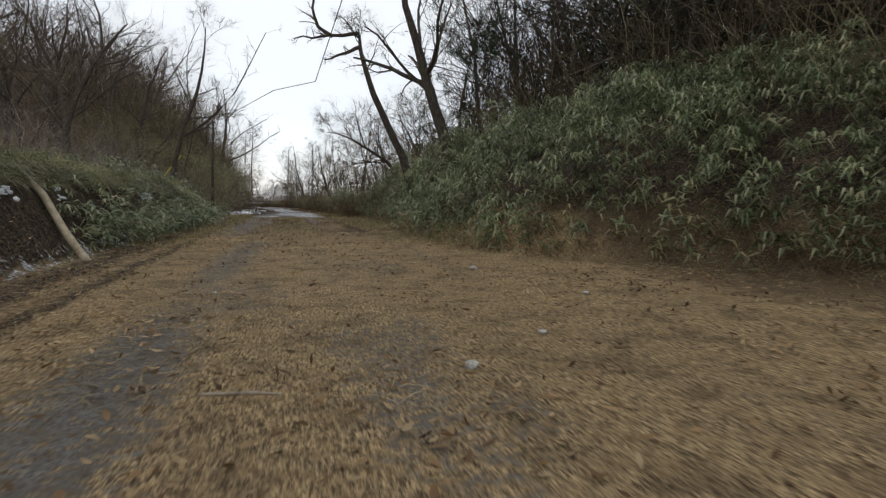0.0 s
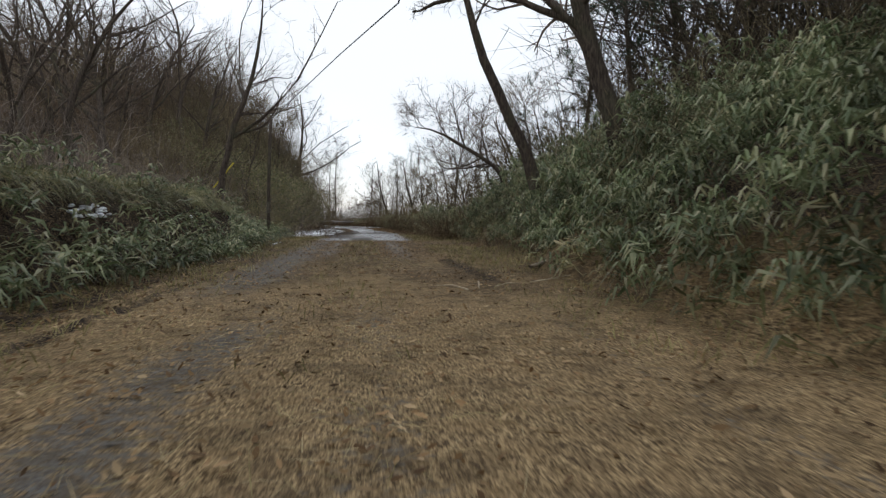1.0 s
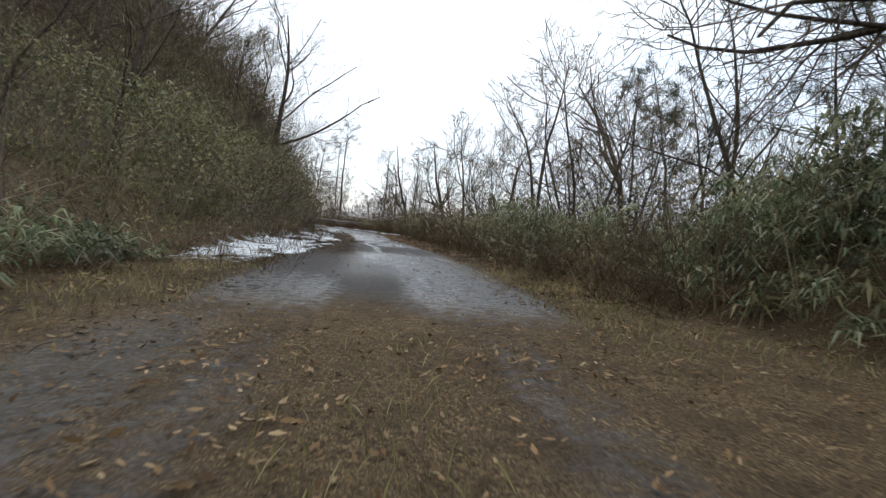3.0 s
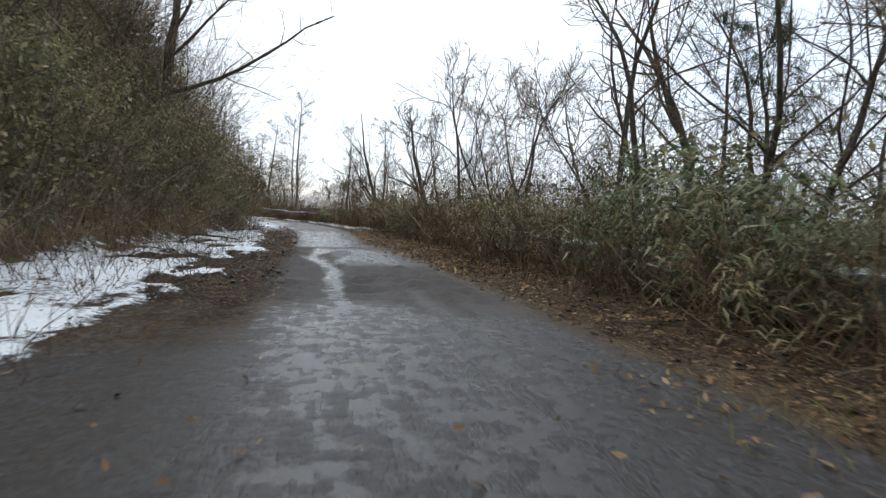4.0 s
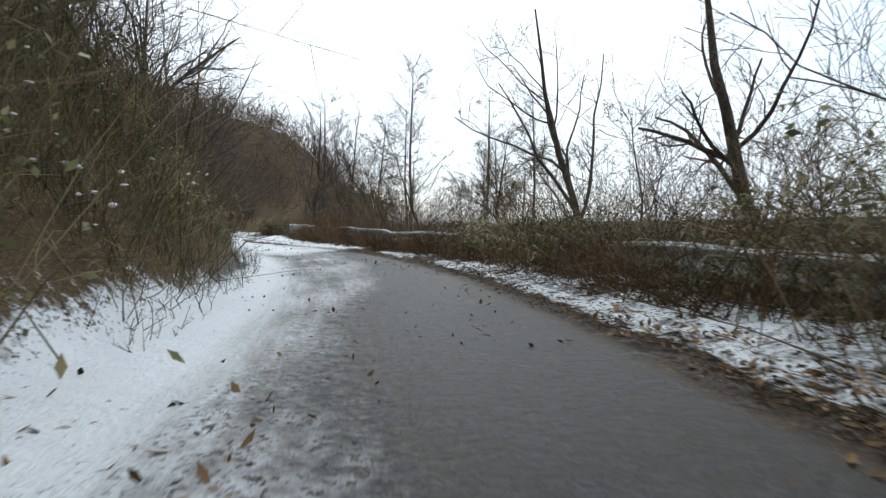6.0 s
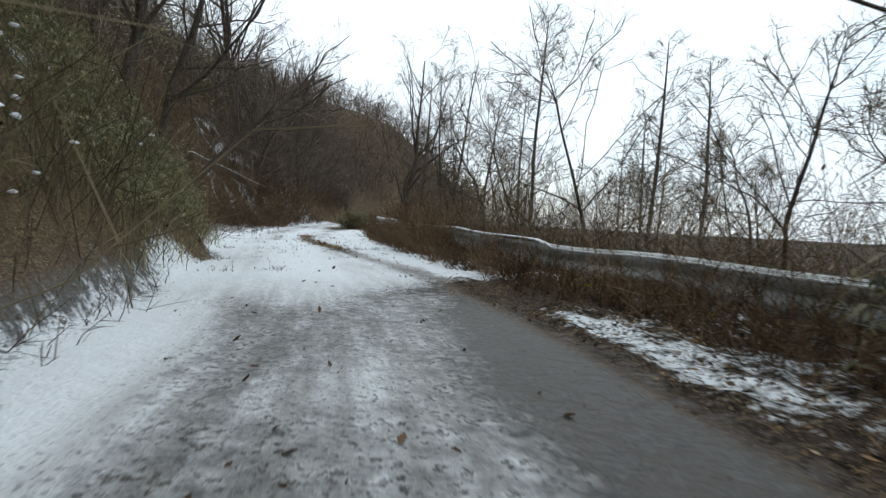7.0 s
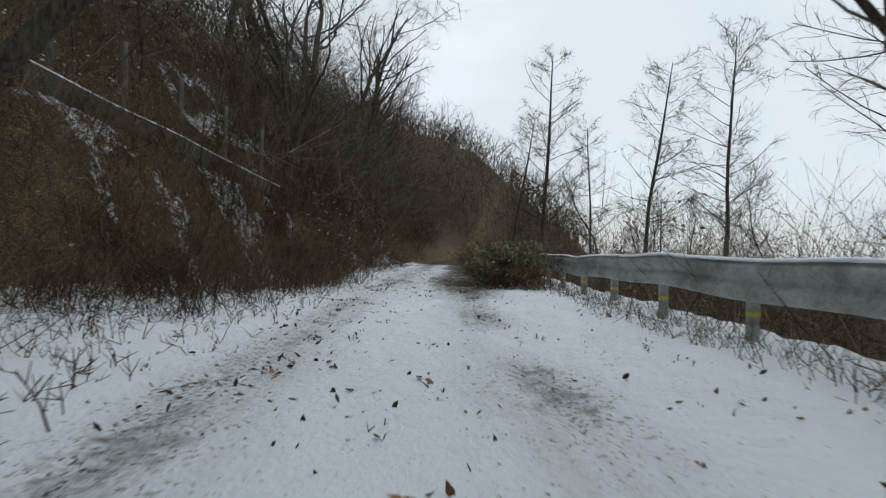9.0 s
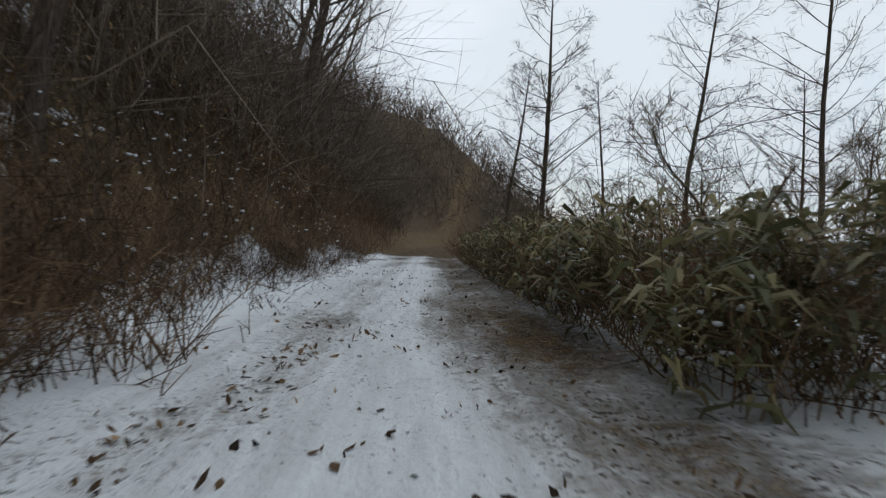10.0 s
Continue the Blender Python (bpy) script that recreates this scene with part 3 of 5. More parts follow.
def slivers(lines, width, rng):
    """Hair-thin twigs along many lines."""
    m, n, _ = lines.shape
    side = unit(np.cross(lines[:, -1] - lines[:, 0], rng.normal(0, 1, (m, 3))))[:, None] * np.linspace(1, 0.4, n)[None, :, None]
    w = np.broadcast_to(np.asarray(width), (m,))[:, None, None] / 2
    verts = np.stack([lines - side * w, lines + side * w], 2).reshape(-1, 3)
    k = np.arange(m * n * 2).reshape(m, n, 2)
    return verts, np.stack([k[:, :-1, 0], k[:, :-1, 1], k[:, 1:, 1], k[:, 1:, 0]], -1).reshape(-1, 4)


def grow_tree(seed, height, girth, style="spread", limbs=11, trunk_line=None, bark_mat=None, fine=3, limb_lines=(), twig_mat=None):
    """Meshes of a bare tree: trunk with limbs, and the crown of branches and twigs. limb_lines: limbs of a known course."""
    rng = np.random.default_rng(seed)
    n = 9

    def course(pts, count):
        pts = np.array(pts, float)
        f = np.linspace(0, len(pts) - 1, count)
        line = np.stack([np.interp(f, np.arange(len(pts)), pts[:, k]) for k in range(3)], -1)[None]
        line[:, 1:-1] += rng.normal(0, height * 0.004, (1, count - 2, 3))
        return line

    if trunk_line is None:
        trunk = shoots(np.zeros((1, 3)), np.array([[*rng.normal(0, 0.03 if style == "alder" else 0.10, 2), 1.0]]), [height], n, {"spread": 0.14, "alder": 0.03}.get(style, 0.06), 0.05, rng)
    else:
        trunk = course(trunk_line, n)
    trunk[:, 0, 2] -= 0.4
    r = girth * np.array([1.25, 1.0, 0.93, 0.86, 0.78, 0.66, 0.52, 0.36, 0.2])[None]
    if style == "spread":
        l1, r1 = fork(trunk, r, limbs, 0.25, 0.55, 46, 7, 0.17, 0.07, 0.55, rng)
        l2, r2 = fork(l1, r1, 6, 0.15, 0.5, 45, 5, 0.22, 0.05, 0.55, rng)
        l3, r3 = fork(l2, r2, 6, 0.15, 0.55, 42, 3, 0.25, 0.04, 0.55, rng, 0.35)
    elif style == "alder":       # a straight stem with many short level branches
        l1, r1 = fork(trunk, r, limbs * 4, 0.22, 0.27, 66, 5, 0.10, 0.05, 0.3, rng)
        l2, r2 = fork(l1, r1, 7, 0.2, 0.45, 40, 4, 0.16, 0.03, 0.55, rng)
        l3, r3 = fork(l2, r2, 4, 0.2, 0.6, 38, 3, 0.2, 0.0, 0.6, rng, 0.2)
    elif style == "limb":        # few twigs, for crooked old trunks
        l1, r1 = fork(trunk, r, limbs, 0.55, 0.3, 50, 6, 0.2, 0.03, 0.4, rng)
        l2, r2 = fork(l1, r1, 5, 0.2, 0.5, 42, 5, 0.22, 0.02, 0.5, rng)
        l3, r3 = fork(l2, r2, 5, 0.2, 0.55, 40, 4, 0.22, 0.02, 0.55, rng, 0.25)
    else:                        # a thin upright pole of a tree
        l1, r1 = fork(trunk, r, limbs, 0.3, 0.36, 30, 5, 0.12, 0.08, 0.5, rng)
        l2, r2 = fork(l1, r1, 5, 0.2, 0.5, 36, 4, 0.18, 0.06, 0.55, rng)
        l3, r3 = fork(l2, r2, 4, 0.2, 0.6, 36, 3, 0.2, 0.05, 0.6, rng, 0.3)
    wood = [tubes(trunk, r, 9), tubes(l1, np.maximum(r1, 0.010), 5)]
    crown = [tubes(l2, np.maximum(r2, 0.006), 3), slivers(l3, np.maximum(r3[:, 0] * 1.8, 0.010), rng)]
    for pts in limb_lines:
        a = course(pts, 8)
        ra = girth * np.linspace(0.55, 0.14, 8)[None]
        b, rb = fork(a, ra, 12, 0.2, 0.28, 48, 5, 0.2, 0.04, 0.5, rng)
        c, rc = fork(b, rb, 5, 0.2, 0.5, 42, 4, 0.22, 0.03, 0.5, rng, 0.2)
        wood.append(tubes(a, ra, 7))
        crown += [tubes(b, np.maximum(rb, 0.006), 3), slivers(c, 0.012, rng)]
    if fine:
        l4, r4 = fork(l3, r3, fine, 0.2, 0.6, 40, 2, 0.2, 0.0, 0.6, rng, 0.22)
        crown.append(slivers(l4, 0.008, rng))
    return (mesh_of("trunk", *merge(wood), bark_mat or M_BARK, True), mesh_of("crown", *merge(crown), twig_mat or M_TWIG), l2)


def grow_pine(seed, height, girth):
    """A pine: bare lower trunk, level limbs with needle tufts."""
    rng = np.random.default_rng(seed)
    trunk = shoots(np.zeros((1, 3)), np.array([[rng.normal(0, 0.12), rng.normal(0, 0.12), 1.0]]), [height], 9, 0.06, 0.04, rng)
    trunk[:, 0, 2] -= 0.4
    r = girth * np.linspace(1.15, 0.2, 9)[None]
    l1, r1 = fork(trunk, r, 30, 0.3, 0.28, 75, 5, 0.14, 0.04, 0.4, rng)
    l2, r2 = fork(l1, r1, 6, 0.3, 0.45, 45, 4, 0.15, 0.05, 0.5, rng)
    wood = merge([tubes(trunk, r, 9), tubes(l1, np.maximum(r1, 0.012), 4), tubes(l2, np.maximum(r2, 0.006), 3)])
    tip = np.concatenate([l2[:, -1], l2[:, 2], l1[:, -1]])
    who = np.repeat(np.arange(len(tip)), 12)
    root = tip[who] + rng.normal(0, 0.05, (len(who), 3))
    way = rng.normal(0, 1, (len(who), 3)) + np.array([0, 0, 0.5])
    k = len(who)
    needles = blades(root, way, 0.2 + 0.22 * rng.random(k), np.full(k, 0.055), np.full(k, 0.15), rng, 1)
    return mesh_of("trunk", *wood, M_BARK, True), mesh_of("needles", *needles, M_NEEDLE), l2


def tree_thing(name, label, meshes, place, turn=0.0, scale=1.0, group="roadside trees", sink=0.0, crown="crown", base=None):
    x, y = place
    ob = thing_of(name, label, "tree", group)
    part("trunk", meshes[0], ob)
    part(crown, meshes[1], ob, "dark green needles" if crown == "needles" else "bare twigs")
    ob.matrix_world = pose(x, y, (float(ground(x, y)) if base is None else base) - sink, 0, 0, turn) @ Matrix.Diagonal((scale, scale, scale, 1))
    return ob


def blades(root, way, length, width, droop, rng, sections=3):
    """Leaf blades that taper and bend over: four-cornered faces."""
    m = len(root)
    way = unit(way)
    side = unit(np.cross(way, np.array([0, 0, 1.0]) + rng.normal(0, 0.35, (m, 3))))
    pts = [root]
    d = way
    for i in range(sections):
        pts.append(pts[-1] + d * (length / sections)[:, None])
        d = unit(d + np.array([0, 0, -1.0]) * np.asarray(droop)[:, None])
    shape = np.interp(np.linspace(0, 1, sections + 1), [0, 0.35, 1], [0.35, 1.0, 0.06])
    rows = []
    for p, w in zip(pts, shape):
        rows.append(np.stack([p - side * (width * w / 2)[:, None], p + side * (width * w / 2)[:, None]], 1))
    verts = np.stack(rows, 1).reshape(-1, 3)
    k = np.arange(m * (sections + 1) * 2).reshape(m, sections + 1, 2)
    faces = np.stack([k[:, :-1, 0], k[:, :-1, 1], k[:, 1:, 1], k[:, 1:, 0]], -1).reshape(-1, 4)
    return verts, faces


def scatter(count, s0, s1, d0, d1, rng, keep=None):
    """Places on the land in a stretch of the road; keep(s, d, n) thins them."""
    s = s0 + (s1 - s0) * rng.random(count)
    d = d0 + (d1 - d0) * rng.random(count)
    if keep is not None:
        ok = rng.random(count) < keep(s, d)
        s, d = s[ok], d[ok]
    x, y = along(s, d)
    return np.stack([x, y, ground(x, y)], -1), s, d


def stuff(name, label, category, pieces, material):
    v, f = merge(pieces)
    return tagged(new(name, mesh_of(name, v, f, material)), label, category, kind="stuff")


def brush(name, label, roots, height, material, rng, lean=0.35, twigs=5, thick=0.006, lift=0.02, bend=0.3):
    """A thicket of thin stems with side twigs."""
    m = len(roots)
    h = height * (0.45 + 0.85 * rng.random(m))
    most = 0.75 if np.max(height) < 4 else 0.42
    way = np.stack([np.clip(rng.normal(0, lean, m), -most, most), np.clip(rng.normal(0, lean, m), -most, most), np.ones(m)], -1)
    lines = shoots(roots - np.array([0, 0, 0.05]), way, h, 3, bend, lift, rng)
    radii = (thick * (0.6 + 0.8 * rng.random(m)))[:, None] * np.linspace(1, 0.35, 3)[None]
    pieces = [tubes(lines, radii, 3)]
    if twigs:
        l2, r2 = fork(lines, radii, twigs, 0.15, 0.5, 46, 2, 0.25, 0.02, 0.6, rng)
        pieces.append(slivers(l2, thick * 1.2, rng))
    return stuff(name, label, "brush", pieces, material)


def leafage(name, label, category, roots, tall, per, rng, material, leaf=0.07, spread_by=0.25):
    """Small leaves hanging on brush."""
    k = len(roots) * per
    root = np.repeat(roots, per, axis=0) + np.stack([rng.normal(0, spread_by, k), rng.normal(0, spread_by, k), tall * rng.random(k) ** 0.8], -1)
    length = leaf * (0.6 + 0.8 * rng.random(k))
    way = unit(rng.normal(0, 1, (k, 3)))
    side = unit(np.cross(way, rng.normal(0, 1, (k, 3)))) * (length * 0.25)[:, None]
    tip = way * length[:, None]
    corners = np.stack([root, root + tip * 0.45 + side, root + tip, root + tip * 0.45 - side], 1).reshape(-1, 3)
    return stuff(name, label, category, [(corners, np.arange(k * 4).reshape(-1, 4))], material)


def fallen(name, label, category, roots, size, slim, rng, material, tilt=0.25):
    """Leaves, needles or chips lying on the land."""
    k = len(roots)
    way = np.stack([rng.normal(0, 1, k), rng.normal(0, 1, k), rng.normal(0, tilt, k)], -1)
    length = size * (0.5 + 0.9 * rng.random(k))
    root = roots + np.array([0, 0, 1.0]) * (0.012 + 0.02 * rng.random(k))[:, None]
    return stuff(name, label, category, [blades(root, way, length, length * slim, 0.25 * rng.normal(0, 1, k), rng, 2)], material)


def lumps(name, label, category, roots, size, rng, material):
    """Small uneven lumps of snow or mud."""
    g = (1 + 5 ** 0.5) / 2
    ball = unit(np.array([(-1, g, 0), (1, g, 0), (-1, -g, 0), (1, -g, 0), (0, -1, g), (0, 1, g), (0, -1, -g), (0, 1, -g), (g, 0, -1), (g, 0, 1), (-g, 0, -1), (-g, 0, 1)]))
    tri = np.array([(0, 11, 5), (0, 5, 1), (0, 1, 7), (0, 7, 10), (0, 10, 11), (1, 5, 9), (5, 11, 4), (11, 10, 2), (10, 7, 6), (7, 1, 8), (3, 9, 4), (3, 4, 2), (3, 2, 6), (3, 6, 8), (3, 8, 9), (4, 9, 5), (2, 4, 11), (6, 2, 10), (8, 6, 7), (9, 8, 1)])
    m = len(roots)
    shape = size * (0.4 + 0.9 * rng.random((m, 1, 1))) * (0.6 + 0.8 * rng.random((m, 1, 3))) * np.array([1, 1, 0.55])
    verts = roots[:, None] + ball[None] * shape * (0.75 + 0.5 * rng.random((m, 12, 1)))
    faces = tri[None] + 12 * np.arange(m)[:, None, None]
    return tagged(new(name, mesh_of(name, verts.reshape(-1, 3), faces.reshape(-1, 3), material, True)), label, category, kind="stuff")


def bamboo_bank(name, label, roots, tall, per, rng, material, leaf=0.2, slim=0.15, clump=0.0, hang=0.0):
    """Dwarf bamboo: fountains of drooping leaves on short canes."""
    m = len(roots)
    tall = np.broadcast_to(np.asarray(tall, float), (m,))
    h = tall * (0.3 + 0.8 * rng.random(m)) * (1 - clump + 2 * clump * step(0.3, 0.7, fractal(roots[:, 0] * 0.8, roots[:, 1] * 0.8, 91)))
    head = roots + np.stack([rng.normal(0, 0.12, m), rng.normal(0, 0.12, m), h], -1)
    who = np.repeat(np.arange(m), per)
    k = len(who)
    turn = rng.random(k) * 2 * math.pi
    way = np.stack([np.cos(turn), np.sin(turn), rng.normal(0.25 + 0.4 * hang, 0.3, k)], -1)
    root = head[who] + rng.normal(0, 0.03, (k, 3)) - np.array([0, 0, 1.0]) * (rng.random(k) ** 3 * (0.35 - 0.3 * hang) * tall[who])[:, None]
    length = leaf * (0.65 + 0.6 * rng.random(k))
    return stuff(name, label, "bamboo grass", [blades(root, way, length, length * slim, 0.75 + 0.9 * hang + 0.8 * rng.random(k), rng, 2)], material)

# ---- dwarf bamboo ----
rng = np.random.default_rng(11)
pts, s, d = scatter(6600, -3, 31, 2.3, 11, rng, lambda s, d: step(-0.25, 0.15, d - right_toe(s)) * step(0.15, 0.42, fractal(s * 0.6, d * 0.6, 2)) * step(12, 8, d))
bamboo_bank("bamboo_grass_bank", "dense green dwarf bamboo drooping over the road bank", pts, 0.85, 18, rng, M_SASA, 0.27, 0.14, clump=0.4, hang=0.55)
pts, s, d = scatter(2300, 15, 30, 3.3, 8.5, rng, lambda s, d: step(0.1, 0.6, d - right_toe(s)) * step(4.4, 3.4, d - right_toe(s)) * step(0.25, 0.42, fractal(s * 0.5, d * 0.5, 95)))
bamboo_bank("bamboo_grass_stand", "tall grey-green dwarf bamboo hanging over the bank", pts[::2], 1.35, 15, rng, M_SASA, 0.36, 0.14, 0.3, 0.5)
pts, s, d = scatter(700, 31.5, 38, 3.3, 5.4, rng, lambda s, d: step(0.28, 0.45, fractal(s * 0.6, d * 0.6, 96)))
bamboo_bank("bamboo_grass_roadside", "bright green dwarf bamboo beside the wet road", pts, 1.15, 9, rng, M_SASA, 0.3, 0.15, 0.3)
pts, s, d = scatter(2600, -3, 33, 2.2, 6.5, rng, lambda s, d: step(-0.3, 0.0, d - right_toe(s)) * step(1.1, 0.5, d - right_toe(s)) * step(0.35, 0.5, fractal(s * 0.5, d * 0.5, 92)))
bamboo_bank("bamboo_grass_fringe", "pale olive dwarf bamboo along the foot of the bank", pts, 0.45, 8, rng, M_OLIVE, 0.28)
pts, s, d = scatter(5600, -3, 30, -6.5, -2.4, rng, lambda s, d: step(-0.5, -0.2, -d - left_toe(s)) * (1 - 0.5 * step(0.4, 0.5, fractal(s * 0.5, d * 0.2, 97)) * step(0.15, 0.35, -d - left_toe(s)) * step(1.1, 0.8, -d - left_toe(s))) * step(0.3, 0.5, fractal(s * 0.7, d * 0.7, 4)))
bamboo_bank("bamboo_grass_ledge", "dull green dwarf bamboo on the earth ledge", pts[::4], 0.38, 8, rng, M_SASA, 0.25, clump=0.4)
pts, s, d = scatter(1500, 8, 30, -4.6, -2.5, rng, lambda s, d: step(-0.35, -0.1, -d - left_toe(s)) * step(0.7, 0.3, -d - left_toe(s)))
bamboo_bank("bamboo_grass_edge", "grey-green dwarf bamboo massed along the ditch", pts, 0.42, 9, rng, M_SASA, 0.27, clump=0.3)
pts, s, d = scatter(26000, -3, 28, -6.2, -2.5, rng, lambda s, d: step(0.7, 1.0, -d - left_toe(s)) * (0.3 + 0.7 * step(0.4, 0.55, fractal(s * 0.5, d * 0.8, 44))) + step(0.1, -0.1, np.abs(d + left_toe(s))) * 0.7)
k = len(pts)
stuff("ledge_grass", "muted green grass on the earth ledge", "grass", [blades(pts, np.stack([rng.normal(0, 0.45, k), rng.normal(0, 0.45, k), np.ones(k)], -1), 0.2 + 0.3 * rng.random(k), np.full(k, 0.014), np.full(k, 0.75), rng, 2)], M_OLIVE)
pts, s, d = scatter(1000, 92.8, 106, 1.2, 2.7, rng, lambda s, d: step(0.32, 0.5, fractal(s * 0.8, d * 0.8, 6)))
bamboo_bank("bamboo_grass_clump", "yellow-green dwarf bamboo with snow beside the track", pts, 1.0, 10, rng, M_DULL, 0.26, 0.19)
pts, s, d = scatter(1250, 31, 56, 2.5, 4.4, rng, lambda s, d: step(0.40, 0.55, fractal(s * 0.35, d * 0.8, 8)))
bamboo_bank("bamboo_grass_verge", "pale green dwarf bamboo among the brush", pts, 1.0, 8, rng, M_OLIVE, 0.2)
pts, s, d = scatter(5200, 58, 79, -7.0, -1.7, rng, lambda s, d: step(-0.1, 0.4, -d - left_toe(s)) * (0.35 + 0.65 * step(64, 68, s)) * step(0.36, 0.52, fractal(s * 0.5, d * 0.8, 18)))
bamboo_bank("bamboo_grass_tuft", "yellowing dwarf bamboo tufts in the snow", pts, 0.7, 8, rng, M_OLIVE, 0.17)

pts, s, d = scatter(420, 58.5, 64, 2.9, 4.8, rng)
bamboo_bank("bamboo_grass_patch", "large drooping bamboo leaves beside the bend", pts, 0.75, 8, rng, M_DULL, 0.27, 0.19)

s = -2 + 29 * rng.random(5200)
d = -left_toe(s) - 0.75 - 0.45 * rng.random(5200)
x, y = along(s, d)
k = len(s)
stuff("ledge_fringe", "grass hanging over the edge of the earth ledge", "grass", [blades(np.stack([x, y, ground(x, y)], -1), np.stack([0.7 + rng.normal(0, 0.3, k), rng.normal(0, 0.35, k), 0.45 + rng.normal(0, 0.2, k)], -1), 0.28 + 0.3 * rng.random(k), np.full(k, 0.014), 0.7 + 0.6 * rng.random(k), rng, 3)], M_OLIVE)
s = 3 + 16 * rng.random(420)
x, y = along(s, -left_toe(s) - 0.62 - 0.1 * rng.random(420))
keep = fractal(s * 0.5, s * 0, 34) > 0.5
pts = np.stack([x, y, ground(x, y) + 0.03], -1)[keep]

# ---- brush ----
rng = np.random.default_rng(12)
lumps("ledge_snow", "thin broken line of snow on the earth ledge", "snow", pts, 0.045, rng, M_SNOW)
pts, s, d = scatter(7500, -1, 52, -11, -1.7, rng, lambda s, d: step(-0.5, 0.2, -d - left_toe(s) - 2.3 * step(28, 22, s)) * (1 - 0.5 * step(40, 34, s)))
far_off = s < 27
tall = 2.4 - 1.0 * step(-5, -8, d) * step(42, 36, s)
odd = np.arange(len(pts)) % 2 == 0
brush("hillside_brush", "dense brown leafless brush on the bank", pts[~far_off & odd], tall[~far_off & odd], M_BRUSH, rng, 0.5)
brush("hillside_haze", "grey twiggy winter brush on the bank", pts[~far_off & ~odd], tall[~far_off & ~odd], M_HAZE, rng, 0.5)
brush("ledge_brush", "grey-brown leafless brush behind the earth ledge", pts[far_off], 1.7, M_HAZE, rng, 0.45, 6)
pts, s, d = scatter(6000, 48, 77, -11, -1.6, rng, lambda s, d: step(-0.5, 0.1, -d - left_toe(s)) * (0.3 + 0.7 * step(0.35, 0.5, fractal(s * 0.45, d * 0.7, 35))) * (1 - 0.55 * step(69, 72, s)))
brush("bend_brush", "olive-brown leafless brush on the slope by the bend", pts, 1.8 - 0.6 * step(64, 70, s), M_BRUSH, rng, 0.5)
pts, s, d = scatter(8000, 75, 130, -11, -1.6, rng, lambda s, d: step(-0.5, 0.1, -d - left_toe(s)) * (0.3 + 0.7 * step(0.35, 0.5, fractal(s * 0.45, d * 0.7, 35))) * (1 - 0.7 * step(-5.6, -6.4, d) * step(96, 92, s)))
brush("slope_brush", "dense dark brown leafless brush on the steep slope", pts, 1.8 - 0.75 * step(93, 88, s), M_REDBRUSH, rng, 0.5)
pts, s, d = scatter(3600, 48, 170, -36, -8, rng, lambda s, d: 1 - step(82, 85, s) * step(112, 108, s) * step(-10, -9, d) * 1.0 - 0.6 * step(70, 74, s) * step(84, 80, s) * step(-14, -12, d))
brush("hill_thicket", "brown winter thicket covering the high slope", pts, 3.4, M_REDBRUSH, rng, 0.4, 5, 0.014)
pts, s, d = scatter(10500, 27, 61, 2.1, 8, rng, lambda s, d: step(0.0, 0.7, d - 2.15 - 0.5 * fractal(s * 0.5, d * 0, 3)) * (1 - 0.75 * step(54, 57, s)))
brush("verge_brush", "tangled brown brush along the road edge", pts[::2], 1.25 + 0.5 * step(38, 44, s[::2]), M_BRUSH, rng, 0.6)
brush("verge_tangle", "dark reddish tangle of stems along the road edge", pts[1::2], 1.0 + 0.45 * step(38, 44, s[1::2]), M_REDBRUSH, rng, 0.7, 6)
pts, s, d = scatter(2600, 60, 130, 3.4, 9, rng)
brush("valley_brush", "brown brush beyond the guardrail", pts, 1.6, M_REDBRUSH, rng, 0.4)
pts, s, d = scatter(1700, 58, 104, 4.4, 13, rng)
brush("valley_thicket", "hazy grey-brown thicket along the valley edge", pts, 1.5 + 0.26 * (d - 4), M_HAZE, rng, 0.45, 8, 0.007, 0.03, 0.4)
pts, s, d = scatter(2200, -2, 32, 6.5, 16, rng)
brush("wood_undergrowth", "dark leafless undergrowth between the trees", pts, 3.2, M_BRUSH, rng, 0.35, 6, 0.008)
pts, s, d = scatter(900, 12, 32, 3.4, 7, rng)
brush("bank_canes", "thin bare canes rising from the bamboo bank", pts, 1.7, M_BRUSH, rng, 0.3, 4)
pts, s, d = scatter(3400, 92.8, 114, 1.4, 2.8, rng)
brush("track_edge_brush", "brown brush and canes crowding the track edge", pts, 1.1, M_REDBRUSH, rng, 0.45)
pts, s, d = scatter(3300, 52, 200, -34, -5, rng, lambda s, d: (1 - 0.7 * step(-9.5, -8.5, d) * step(95, 90, s)) * (1 - step(-8.5, -7.5, d) * step(90, 93, s) * step(110, 106, s)))
brush("hill_woods", "dense bare woodland covering the hill", pts, 7.0, M_TWIG, rng, 0.34, 11, 0.024, 0.03, 0.45)
pts, s, d = scatter(620, 53, 84, -18, -6, rng, lambda s, d: 1 - step(72, 74, s) * step(-9.5, -8.5, d))
brush("slope_saplings", "brown bare saplings on the steep slope", pts, 4.6, M_TWIG, rng, 0.3, 14, 0.014, 0.05, 0.4)
pts, s, d = scatter(90, 44, 52, -26, -8, rng)
brush("bank_woods", "dense bare young woodland behind the bank", pts, 7.0, M_TWIG, rng, 0.16, 16, 0.018, 0.05)
# twigs coloured dark to carry the shade inside this wood
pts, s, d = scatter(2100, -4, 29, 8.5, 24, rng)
brush("dark_woods", "dense young woodland above the bank, its shade put into dark twigs", pts, 7.5, M_SHADETWIG, rng, 0.14, 12, 0.024, 0.05)
pts, s, d = scatter(520, -3, 19, 8.5, 16, rng, lambda s, d: step(0.36, 0.52, fractal(s * 0.22, d * 0.3, 58)))
pts[:, 2] += 0.8
